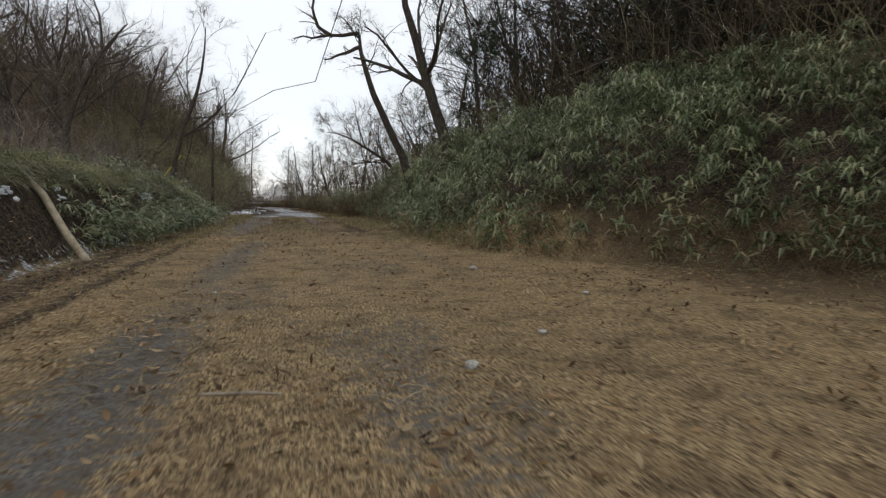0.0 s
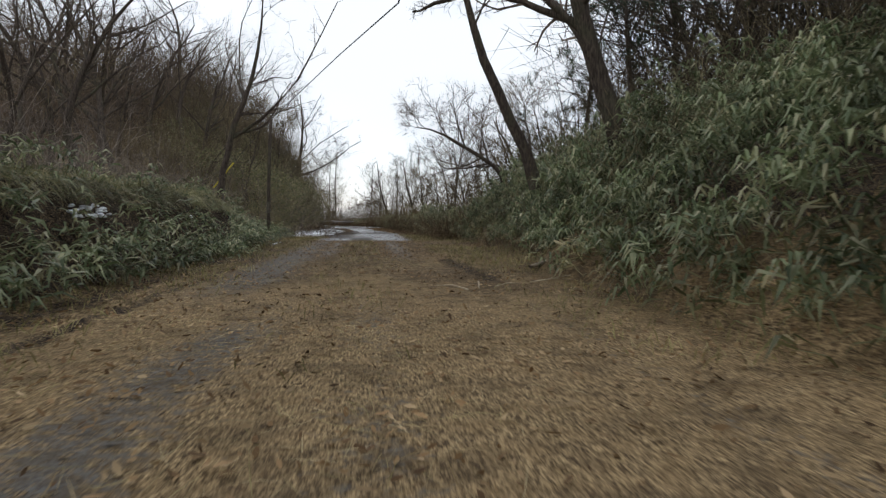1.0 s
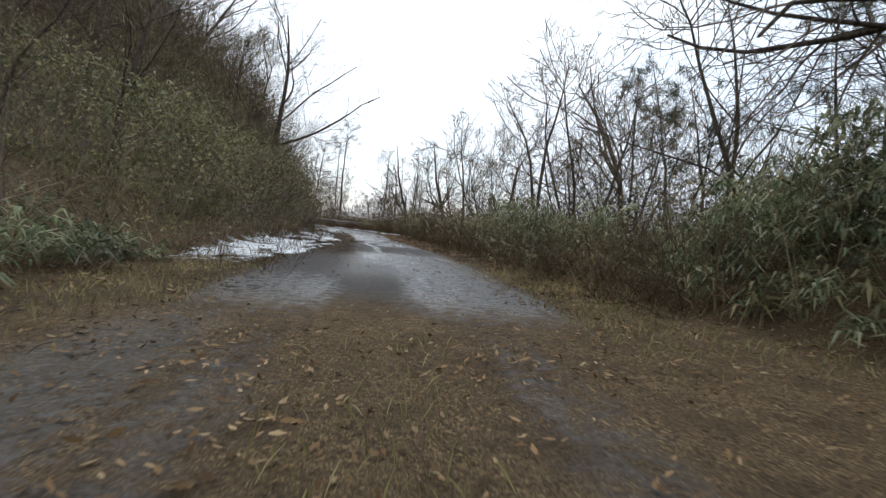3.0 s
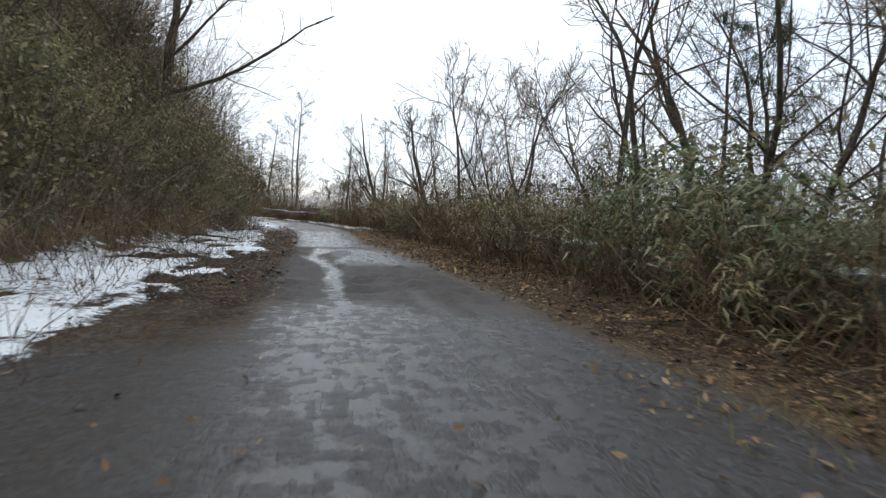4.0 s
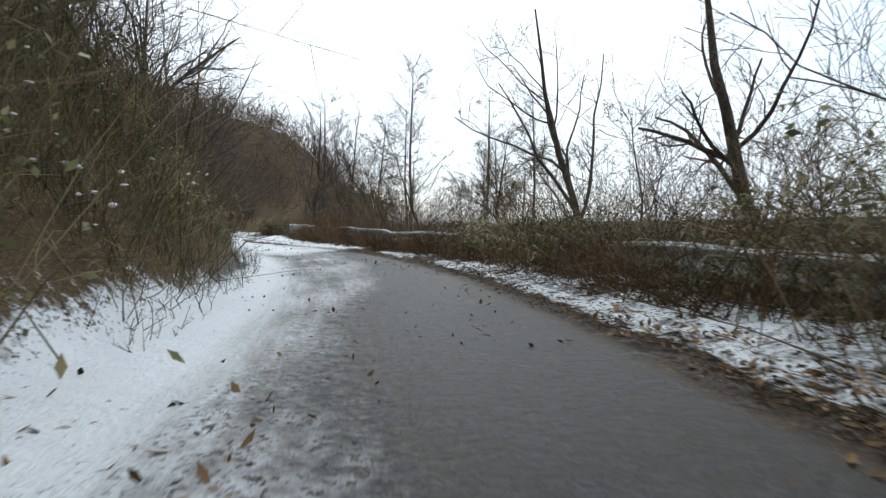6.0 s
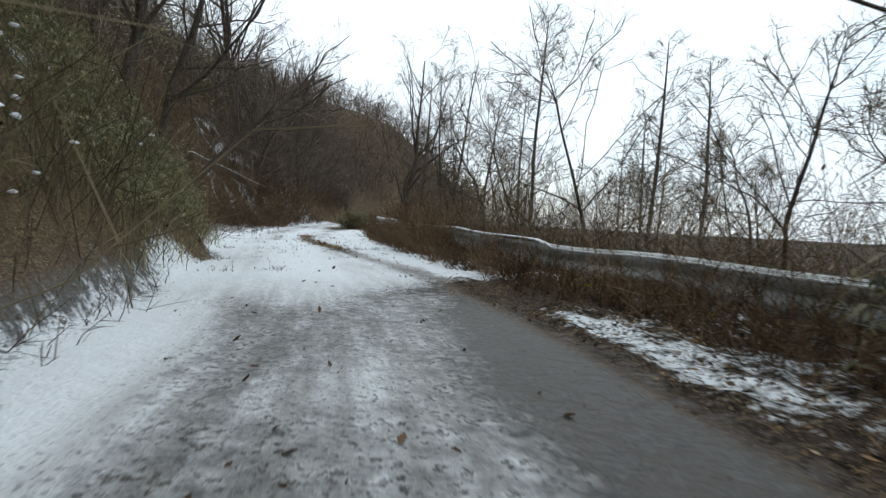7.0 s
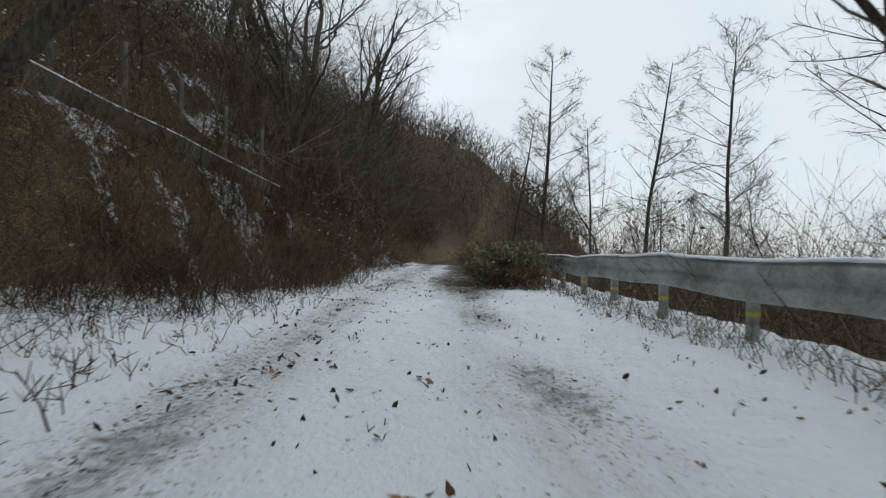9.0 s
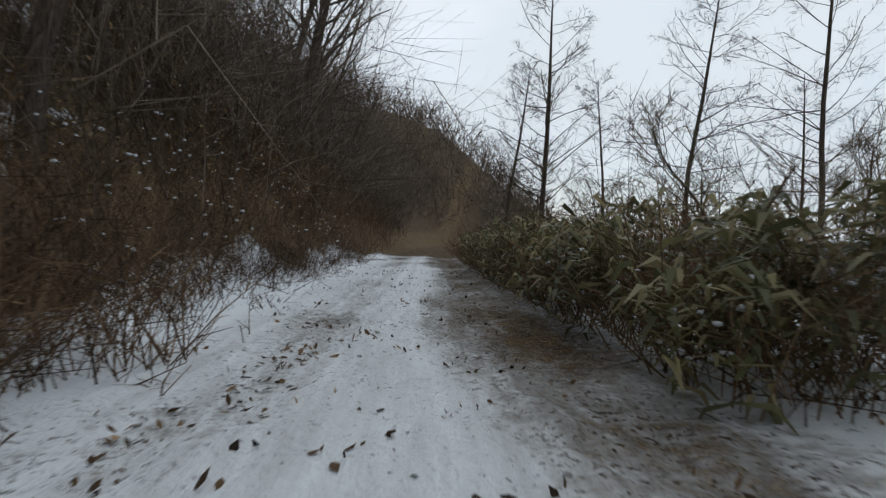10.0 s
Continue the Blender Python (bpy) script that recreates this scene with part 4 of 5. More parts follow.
leafage("wood_evergreen", "dark evergreen foliage under the trees", "shrub leaves", pts, 5.5, 40, rng, M_DARKGREEN, 0.2, 0.7)
pts, s, d = scatter(900, 32, 62, 7, 20, rng)
brush("roadside_woods", "thin bare saplings behind the roadside brush", pts, 4.6, M_TWIG, rng, 0.3, 18, 0.010, 0.05, 0.4)
pts, s, d = scatter(5000, 130, 300, -90, 40, rng, lambda s, d: step(30, 60, np.abs(d) * 0 + s - 100))
pts = pts[(pts[:, 2] > 1.5) & (np.hypot(pts[:, 0] + 98.6, pts[:, 1] - 224.8) < 80)]
brush("spur_woods", "brown bare woodland on the far spur of the hill", pts, 8.5, M_TWIG, rng, 0.35, 8, 0.09, 0.03, 0.4)
pts, s, d = scatter(280, 92, 150, 3.6, 9, rng)
brush("trackside_saplings", "thin bare saplings along the track", pts, 2.8, M_TWIG, rng, 0.2, 12, 0.008, 0.05)
pts, s, d = scatter(1500, 95, 150, -7, -3.2, rng, lambda s, d: step(-0.3, 0.4, -d - left_toe(s)))
brush("trackside_woods", "tall dense saplings crowding the track", pts, 4.6 + 1.4 * step(101, 108, s), M_TWIG, rng, 0.25, 11, 0.013, 0.05)
pts, s, d = scatter(4600, 55, 80.5, 2.2, 3.4, rng, lambda s, d: step(2.3, 2.8, d - 0.3 * step(70, 66, s) + 0.4 * fractal(s * 0.8, d * 0, 3)) * (1 - 0.35 * step(66, 62, s)) * step(0.36 - 0.2 * step(77, 72, s), 0.54 - 0.2 * step(77, 72, s), fractal(s * 0.6, d * 0.6, 36)))
brush("rail_brush", "red-brown brush growing in front of the guardrail", pts, 0.22 + 0.5 * step(0.3, 0.65, fractal(s * 0.45, s * 0, 71)), M_REDBRUSH, rng, 0.6, 6)
pts, s, d = scatter(1500, 72.5, 82, 2.5, 3.5, rng, lambda s, d: step(0.3, 0.45, fractal(s * 0.5, d * 0.5, 37)))
brush("rail_thicket", "tall red-brown brush hiding the guardrail", pts, 1.25 - 0.6 * step(74.5, 77, s), M_REDBRUSH, rng, 0.5, 8)
f = 1.5 * rng.random((2000, 1)) - 0.42
pts = np.array([WALL_A]) * (1 - f) + np.array([WALL_B]) * f + np.array([[0.97, 0.1]]) * (0.1 - 1.6 * (f < -0.03) + (2.0 + 1.6 * (f < -0.03)) * rng.random((2000, 1)))
pts = np.concatenate([pts, ground(pts[:, 0], pts[:, 1])[:, None]], 1)
brush("wall_thicket", "brown brush growing up against the low wall", pts, 0.95, M_REDBRUSH, rng, 0.45, 7)
pts, s, d = scatter(900, 79, 96, 2.6, 3.3, rng)
brush("rail_weeds", "withered weeds at the foot of the guardrail", pts, 0.35, M_BRUSH, rng, 0.5, 4, 0.004)
pts, s, d = scatter(34000, 50, 96, -13, -1.9, rng, lambda s, d: step(0.1, 0.7, -d - left_toe(s)) * step(0.36, 0.52, fractal(s * 0.3, d * 0.5, 98)))
k = len(pts)
stuff("slope_grass", "withered olive grass on the steep slope", "grass", [blades(pts, np.stack([rng.normal(0.25, 0.4, k), rng.normal(0, 0.4, k), np.ones(k)], -1), 0.3 + 0.45 * rng.random(k), np.full(k, 0.014), np.full(k, 0.7), rng, 2)], M_DULL)
pts, s, d = scatter(16000, 32, 56, -9, -2, rng, lambda s, d: step(0.3, 1.0, -d - left_toe(s)) * step(0.34, 0.5, fractal(s * 0.35, d * 0.5, 94)))
k = len(pts)
stuff("bank_grass", "olive green grass tufts on the road bank", "grass", [blades(pts, np.stack([rng.normal(0.3, 0.4, k), rng.normal(0, 0.4, k), np.ones(k)], -1), 0.35 + 0.5 * rng.random(k), np.full(k, 0.022), np.full(k, 0.8), rng, 2)], M_OLIVE)
pts, s, d = scatter(17000, 56, 81, -5.0, -1.2, rng, lambda s, d: step(-0.15, 0.35, -d - np.minimum(left_toe(s), 2.6)) * (0.25 + 0.75 * step(0.36, 0.54, fractal(s * 0.7, d * 0.9, 93))))
k = len(pts)
stuff("bend_grass", "tall withered olive-brown grass along the snowy verge", "grass", [blades(pts, np.stack([rng.normal(0.1, 0.3, k), rng.normal(0, 0.3, k), np.ones(k)], -1), (0.3 + 0.5 * rng.random(k)) * (0.55 + 0.45 * step(0.0, 0.9, -d - np.minimum(left_toe(s), 2.6))), np.full(k, 0.011), np.full(k, 0.35), rng, 3)], M_DULL)
edge = lambda s: np.interp(s, [70, 74, 77, 81, 84.5, 90], [1.6, 1.75, 2.1, 2.8, 3.6, 4.4])
deep = lambda s, d: -d - edge(s) - 0.5 * (fractal(s * 0.8, d * 0, 27) - 0.5)
pts, s, d = scatter(15000, 71, 84, -6.6, -1.5, rng, lambda s, d: step(-0.2, 0.5, deep(s, d)) * step(84, 80, s) * (0.45 + 0.55 * step(0.34, 0.5, fractal(s * 0.6, d * 0.8, 28))))
k = len(pts)
stuff("verge_thatch", "thick olive-brown withered grass behind the snowy verge", "grass", [blades(pts, np.stack([rng.normal(0.1, 0.3, k), rng.normal(0, 0.3, k), np.ones(k)], -1), (0.45 + 0.5 * rng.random(k)) * (0.5 + 0.5 * step(0.0, 1.0, deep(s, d))), np.full(k, 0.016), np.full(k, 0.4), rng, 2)], M_DULL)
pts, s, d = scatter(2600, 72, 85, -7.0, -2.2, rng, lambda s, d: step(0.3, 1.0, deep(s, d)) * step(85, 80, s) * (0.3 + 0.7 * step(0.36, 0.52, fractal(s * 0.5, d * 0.7, 29))))
brush("verge_thicket", "knee-high rusty brown brush above the verge", pts, 1.0, M_REDBRUSH, rng, 0.5, 7)
pts, s, d = scatter(1600, 55, 76, 3.6, 7, rng)
brush("bend_thicket", "low brown thicket on the outside of the bend", pts, 0.6 + 1.6 * step(0.3, 0.7, fractal(s * 0.35, d * 0.35, 72)), M_BRUSH, rng, 0.5, 6)
pts, s, d = scatter(5200, 90, 110, -6.4, -1.9, rng, lambda s, d: step(-1.3, -0.2, -d - left_toe(s)) * (0.25 + 0.75 * step(0.4, 0.55, fractal(s * 0.6, d * 0.8, 99))))
brush("track_weeds", "reddish brown weeds crowding out of the snow", pts, 0.8, M_STALK, rng, 0.5, 8, 0.0045, 0.02, 0.45)
spots = [(90.3, -2.9), (91.3, -3.7), (92.6, -2.9), (86.4, -3.3), (84.4, -2.9), (88.4, -4.2), (82.0, -4.4), (94.5, -3.4), (80.2, -3.3), (88.9, -2.2), (90.3, -1.95), (91.6, -2.4), (93.1, -2.2), (88.0, -3.4), (92.5, -3.3), (94.1, -2.5), (95.6, -2.4), (97.1, -2.7), (87.2, -2.4)]
pts = np.concatenate([np.stack([*along(a, b), ground(*along(a, b))])[None] + rng.normal(0, 0.22, (42, 3)) * np.array([1, 1, 0]) for a, b in spots])
brush("weed_clumps", "tall reddish weed clumps standing in the snow", pts, 0.95, M_STALK, rng, 0.3, 8, 0.005)
# sparse stalks through the snow
pts, s, d = scatter(4200, 70, 106, -6.5, -1.5, rng, lambda s, d: step(1.5, 2.4, -d) * step(0.4, 0.58, fractal(s * 0.7, d * 0.9, 14)))
brush("snow_stalks", "thin brown weed stalks standing in the snow", pts, 0.5, M_STALK, rng, 0.45, 7, 0.004, 0.02, 0.45)
pts, s, d = scatter(2600, 29, 66, -3.4, -1.2, rng, lambda s, d: step(0.35, 0.6, fractal(s * 0.9, d * 0.9, 15)))
brush("verge_stalks", "dry weed stalks in patchy snow", pts, 0.4, M_STALK, rng, 0.5, 4, 0.004)
pts, s, d = scatter(4200, 30, 55, -7.5, -1.6, rng, lambda s, d: step(-0.3, 0.5, -d - left_toe(s)) * step(0.36, 0.52, fractal(s * 0.3, d * 0.5, 16)))
leafage("evergreen_scrub", "olive green scrub leaves on the slope", "shrub leaves", pts, 2.5, 24, rng, M_OLIVE, 0.085, 0.4)
pts, s, d = scatter(2300, 38, 66, -13, -3.2, rng, lambda s, d: step(0.2, 0.9, -d - left_toe(s)))
brush("bank_thicket", "tall tangled olive-brown thicket on the bank", pts, 2.8 + 2.2 * step(44, 50, s), M_BRUSH, rng, 0.4, 9, 0.010)
pts, s, d = scatter(520, 40, 52, -12, -4.4, rng, lambda s, d: step(0.33, 0.5, fractal(s * 0.3, d * 0.4, 51)))
leafage("bank_evergreen", "olive evergreen leaves high in the thicket", "shrub leaves", pts, 3.2, 44, rng, M_OLIVE, 0.08, 0.5)
pts, s, d = scatter(1000, 60, 170, -32, -7, rng, lambda s, d: step(0.42, 0.55, fractal(s * 0.08, d * 0.12, 57)))
leafage("hill_evergreen", "dark olive evergreen leaves among the hillside woods", "shrub leaves", pts, 4.5, 30, rng, M_DULL, 0.26, 0.8)
pts, s, d = scatter(1500, 28, 60, 3.0, 7.5, rng, lambda s, d: step(0.4, 0.58, fractal(s * 0.3, d * 0.5, 17)))
leafage("verge_scrub", "olive and brown scrub leaves by the road", "shrub leaves", pts, 1.7, 14, rng, M_OLIVE, 0.075)
pts, s, d = scatter(2200, 26, 112, -9, 8, rng, lambda s, d: step(-0.1, 0.5, np.abs(d) - 2.8))
leafage("withered_leaves", "brown withered leaves clinging to the brush", "dead leaves", pts, 1.6, 9, rng, M_DEADLEAF, 0.06)

pts, s, d = scatter(1800, 80, 120, -9, -3, rng, lambda s, d: step(-0.2, 0.3, -d - left_toe(s)))
leafage("slope_dead_leaves", "rusty withered leaves on the slope brush", "dead leaves", pts, 1.5, 12, rng, M_DEADLEAF, 0.06)
rng = np.random.default_rng(64)
pts, s, d = scatter(5200, 54, 112, -9, -1.9, rng, lambda s, d: step(-0.2, 0.3, -d - left_toe(s)) * step(0.46, 0.6, fractal(s * 0.5, d * 0.8, 66)))
pts[:, 2] += 0.1 + 0.9 * rng.random(len(pts)) ** 1.5
lumps("brush_snow", "small lumps of snow caught in the brush", "snow", pts, 0.034, rng, M_SNOW)
pts, s, d = scatter(420, 93, 104, 1.3, 2.7, rng)
pts[:, 2] += 0.15 + 0.6 * rng.random(len(pts))
lumps("bamboo_snow", "lumps of snow lying on the bamboo leaves", "snow", pts, 0.032, rng, M_SNOW)
pts, s, d = scatter(340, 66, 106, -4.5, 2.4, rng)
pts = np.repeat(pts, 7, axis=0) + rng.normal(0, 0.05, (len(pts) * 7, 3)) * np.array([1, 1, 0])
brush("snow_tufts", "dark tufts of weeds poking through the snow", pts, 0.10, M_STALK, rng, 0.7, 3, 0.006)
# ---- trees by kind, then one by one ----
broad = [grow_tree(100 + k, 8.5 + k % 4, 0.12 + 0.02 * (k % 3), "spread", 11, fine=1) for k in range(5)]
poles = [grow_tree(200 + k, 8 + 2 * k, 0.06 + 0.02 * k, "pole", 12) for k in range(3)]
alders = [grow_tree(300 + k, 10 + k, 0.10, "alder", 13, fine=1) for k in range(3)]
thick = [grow_tree(400 + k, 6.5 + k, 0.07, "spread", 9, fine=0) for k in range(3)]
bushes = [grow_tree(500 + k, 4.2 + 0.6 * k, 0.045, "spread", 13, fine=1, twig_mat=M_BRUSH) for k in range(3)]
pines = [grow_pine(600 + k, 10 + 1.5 * k, 0.10) for k in range(2)]
rng = np.random.default_rng(5)


def wood(count, kinds, s0, s1, d0, d1, label, group, power=1.0, small=0.75, large=1.15, crown="crown", name="bare_tree"):
    for k in range(count):
        s, d = s0 + (s1 - s0) * (k + rng.random()) / count, d0 + (d1 - d0) * rng.random() ** power
        tree_thing(name, label, kinds[k % len(kinds)], along(s, d), 360 * rng.random(), small + (large - small) * rng.random(), group, 0.1, crown)


wood(9, broad, -3, 26, -7.5, -15, "bare grey-brown broadleaf tree on the wooded bank", "trees of the bank", small=0.6, large=0.9)
wood(8, broad, 27, 48, -7.5, -15, "bare grey-brown broadleaf tree on the wooded bank", "trees of the bank")
wood(4, bushes, 10, 25, -7, -10, "many-stemmed bare shrub on the bank", "shrubs of the bank", name="bare_shrub")
wood(14, bushes, 33, 56, -4.4, -7.5, "many-stemmed bare shrub on the bank", "shrubs of the bank", name="bare_shrub")
wood(28, broad + thick, 46, 140, -4.5, -22, "bare brown tree on the steep slope", "trees of the slope", 1.2)
wood(26, thick, 50, 190, -18, -48, "small bare tree high on the slope", "trees of the slope", small=0.8, large=1.3)
wood(20, broad + poles, -3, 30, 8.5, 20, "dark bare tree above the bamboo bank", "trees above the bank")
wood(4, pines, 29, 46, 9, 13, "dark green pine behind the roadside brush", "pines", crown="needles", name="pine_tree", small=0.6, large=0.9)
wood(10, bushes, 26, 50, 6, 10, "bare broad-crowned tree behind the roadside brush", "trees behind the brush", small=0.9, large=1.25)
wood(9, pines, -1, 30, 8, 15, "dark green pine above the road bank", "pines", crown="needles", name="pine_tree")
wood(11, bushes + thick, 34, 53, 5.5, 10, "bare shrubby tree beside the road", "roadside shrubs", name="bare_shrub")
wood(6, thick, 30, 52, 10, 20, "bare tree behind the roadside brush", "trees behind the brush")
wood(7, alders, 80, 122, 12, 32, "slim bare tree rising from the valley side", "trees of the valley side")
wood(32, bushes, 62, 90, 5.5, 16, "low bare shrub beyond the guardrail", "shrubs of the valley side", small=0.55, large=0.95, name="bare_shrub")
wood(14, bushes, 100, 136, 6.0, 16, "twiggy bare shrub on the valley side", "shrubs of the valley side", name="bare_shrub")

wood(13, broad, 96, 140, -4.2, -9, "tall bare tree at the foot of the slope", "trees at the slope foot", small=1.1, large=1.5)
lean_tree = grow_tree(31, 7, 0.15, "limb", 7, [(0, 0, 0), (-0.45, 0, 0.9), (-1.15, 0, 2.2), (-1.6, 0, 3.4), (-1.9, 0, 4.7), (-1.95, 0, 5.1)],
                      limb_lines=[[(-1.95, 0, 5.0), (-2.7, 0, 4.85), (-3.5, 0, 4.7), (-4.3, -0.2, 4.55)], [(-2.9, 0, 4.8), (-3.5, 0.1, 5.2), (-3.6, 0.1, 6.0), (-3.4, 0.1, 7.0)], [(-1.9, 0, 4.5), (-2.6, 0.1, 4.2), (-3.2, 0.2, 4.0)]])
tree_thing("leaning_tree", "dark crooked tree leaning out over the road", lean_tree, (4.4, 20.5), 0, 1, "old trees", 0, base=2.0)
arch_tree = grow_tree(32, 6, 0.085, "spread", 14, [(0, 0, 0), (-0.35, 0, 0.75), (-0.9, 0, 1.1), (-1.65, 0, 1.5), (-2.45, 0, 1.95), (-3.3, 0, 2.1)])
tree_thing("arching_tree", "dark trunk arching low over the road bank", arch_tree, (5.0, 26.0), 0, 1, "old trees", 0, base=1.9)
big_lean = grow_tree(33, 9, 0.2, "spread", 10, [(0, 0, 0), (-0.5, 0, 1.6), (-1.1, 0, 3.4), (-1.8, 0, 5.6), (-2.2, 0, 8.5)])
tree_thing("leaning_tree", "thick dark trunk leaning towards the road", big_lean, (5.2, 16.8), 0, 1, "old trees", 0.2)
limb_tree = grow_tree(34, 8, 0.13, "spread", 9, [(0, 0, 0), (0.15, 0, 2), (0.4, 0, 3.5), (0.7, 0, 6), (0.5, 0, 8.5)],
                      limb_lines=[[(0.3, 0, 2.6), (1.2, 0, 2.9), (2.1, 0, 3.4), (3.2, 0, 4.0), (3.8, 0.2, 4.6), (4.9, 0.3, 5.3)]])
tree_thing("branching_tree", "bare tree holding a long limb over the road", limb_tree, (-5.4, 48.4), 0, 1, "old trees", 0, base=1.3)
over_limb = grow_tree(35, 8, 0.11, "spread", 8, [(0, 0, 0), (0.3, 0, 1.6), (0.8, 0, 3.2), (1.4, 0, 5), (1.6, 0, 7)],
                      limb_lines=[[(0.4, 0, 2.0), (1.2, 0, 2.5), (2.0, -0.2, 3.2), (2.9, -0.2, 4.3), (3.4, -0.2, 5.3), (4.2, 0, 7)]])
tree_thing("branching_tree", "dark bare tree with one limb reaching over the verge", over_limb, (-5.2, 27.2), 0, 1, "old trees", 0, base=1.6)
multi = grow_tree(36, 7.5, 0.12, "spread", 9, [(0, 0, 0), (-0.3, 0, 1.6), (-0.8, 0.1, 3.2), (-1.2, 0, 5), (-1.5, 0, 7.5)],
                  limb_lines=[[(-0.2, 0, 1.0), (0.2, 0, 2.4), (0.3, 0.1, 4.0), (0.6, 0.2, 6.2)], [(-0.3, 0, 1.4), (-1.2, 0.1, 2.6), (-1.9, 0.2, 4.2), (-2.6, 0.3, 5.4)]])
tree_thing("forked_tree", "bare grey tree forking into three stems", multi, (2.41, 68.70), 0, 1, "valley trees", 0, base=-0.3)
tree_thing("bare_tree", "dark bare tree leaning over the roadside bamboo", big_lean, (5.30, 63.99), 20, 0.85, "valley trees", 0.2)
twin = grow_tree(37, 8, 0.12, "spread", 12, [(0, 0, 0), (-0.02, 0, 1.5), (0.2, 0, 3.2), (0.35, 0, 5), (0.5, 0, 8)],
                 limb_lines=[[(0, 0, 1.3), (-0.35, 0.1, 2.4), (-0.9, 0.1, 3.8), (-1.6, 0.2, 6.0)], [(0.2, 0, 3.0), (0.9, 0.1, 3.6), (1.8, 0.2, 4.3), (3, 0.2, 5.2)]])
tree_thing("forked_tree", "dark bare tree with a twin trunk behind the guardrail", twin, (-9.91, 83.85), 10, 0.95, "valley trees", 0, base=-0.2)
tree_thing("bare_tree", "slim bare tree behind the guardrail", poles[1], (-8.42, 85.25), 40, 0.85, "valley trees", 0)
tree_thing("bare_tree", "slender bare sapling behind the guardrail", poles[0], (-7.59, 79.68), 30, 0.75, "valley trees", 0, base=-0.3)
spray = grow_tree(38, 7, 0.055, "spread", 20, [(0, 0, 0), (0.1, 0, 1.4), (-0.3, 0, 2.6), (-1.0, 0, 3.9), (-2.0, 0, 5.0)])
tree_thing("bare_tree", "low spreading bare tree beyond the guardrail", spray, (-6.70, 83.93), 0, 1, "valley trees", 0, base=-0.3)
for x, y, k, size in ((-19.4, 123.6, 0, 1.8), (-21.8, 123.3, 1, 1.2), (-15.4, 123.8, 2, 1.0), (-11.6, 119.5, 1, 1.36), (-10.5, 120.3, 0, 0.65), (-6.9, 116.4, 2, 0.8)):
    tree_thing("alder_tree", "slim bare alder with level branches", alders[k], (x, y), 70 * k + x * 30, size, "alders by the track", 0, base=-1.0)
vee = grow_tree(39, 8, 0.17, "spread", 9, [(0, 0, 0), (0.2, 0, 1.2), (0.45, 0.1, 2.4), (0.8, 0.1, 4.2), (1.2, 0.2, 8)], limb_lines=[[(0, 0, 0.3), (-0.5, -0.2, 1.6), (-0.8, -0.3, 3.2), (-1.2, -0.4, 6)]])
tree_thing("forked_tree", "dark double-trunked tree on the snowy slope", vee, (-14.3, 73.0), 64, 1, "slope trees", 0.2)
reach = grow_tree(40, 9, 0.15, "spread", 10, [(0, 0, 0), (0.9, 0.5, 1.1), (1.9, 1.2, 2.6), (3.3, 2.0, 4.3), (4.6, 2.9, 5.6), (6.0, 3.4, 6.6)])
tree_thing("leaning_tree", "dark trunk leaning from the slope towards the track", reach, (-19.89, 81.50), 0, 1, "slope trees", 0.3)
tree_thing("leaning_tree", "dark leaning trunk above the bend", reach, (-13.05, 69.82), -12, 0.6, "slope trees", 0.2)
tree_thing("leaning_tree", "thin trunk reaching over the bend", over_limb, (-11.95, 71.35), 5, 0.8, "slope trees", 0.2)
for x, y, k, size in ((2.2, 55.5, 0, 1.05), (3.4, 57.3, 1, 1.0), (5.0, 54.0, 2, 1.1)):
    tree_thing("bare_shrub", "tall bare shrubby tree at the road edge", bushes[k], (x + 1.2, y), 50 * k, size * 1.15, "roadside shrubs", 0)
tree_thing("bare_tree", "tall dark bare tree beyond the roadside brush", broad[2], (11.5, 49.2), 0, 1, "trees behind the brush", 0, base=-0.3)
tree_thing("pine_tree", "dark green pine behind the roadside brush", pines[0], (13.5, 47.0), 0, 0.9, "pines", 0, "needles", base=-0.3)


# ---- guardrail ----
RAIL_S = [31, 62, 70, 84, 94, 109]
RAIL_D = [4.0, 4.0, 3.3, 3.25, 3.2, 3.2]
RAIL_Z = [0.5, 0.5, 0.6, 0.8, 0.8, 0.8]


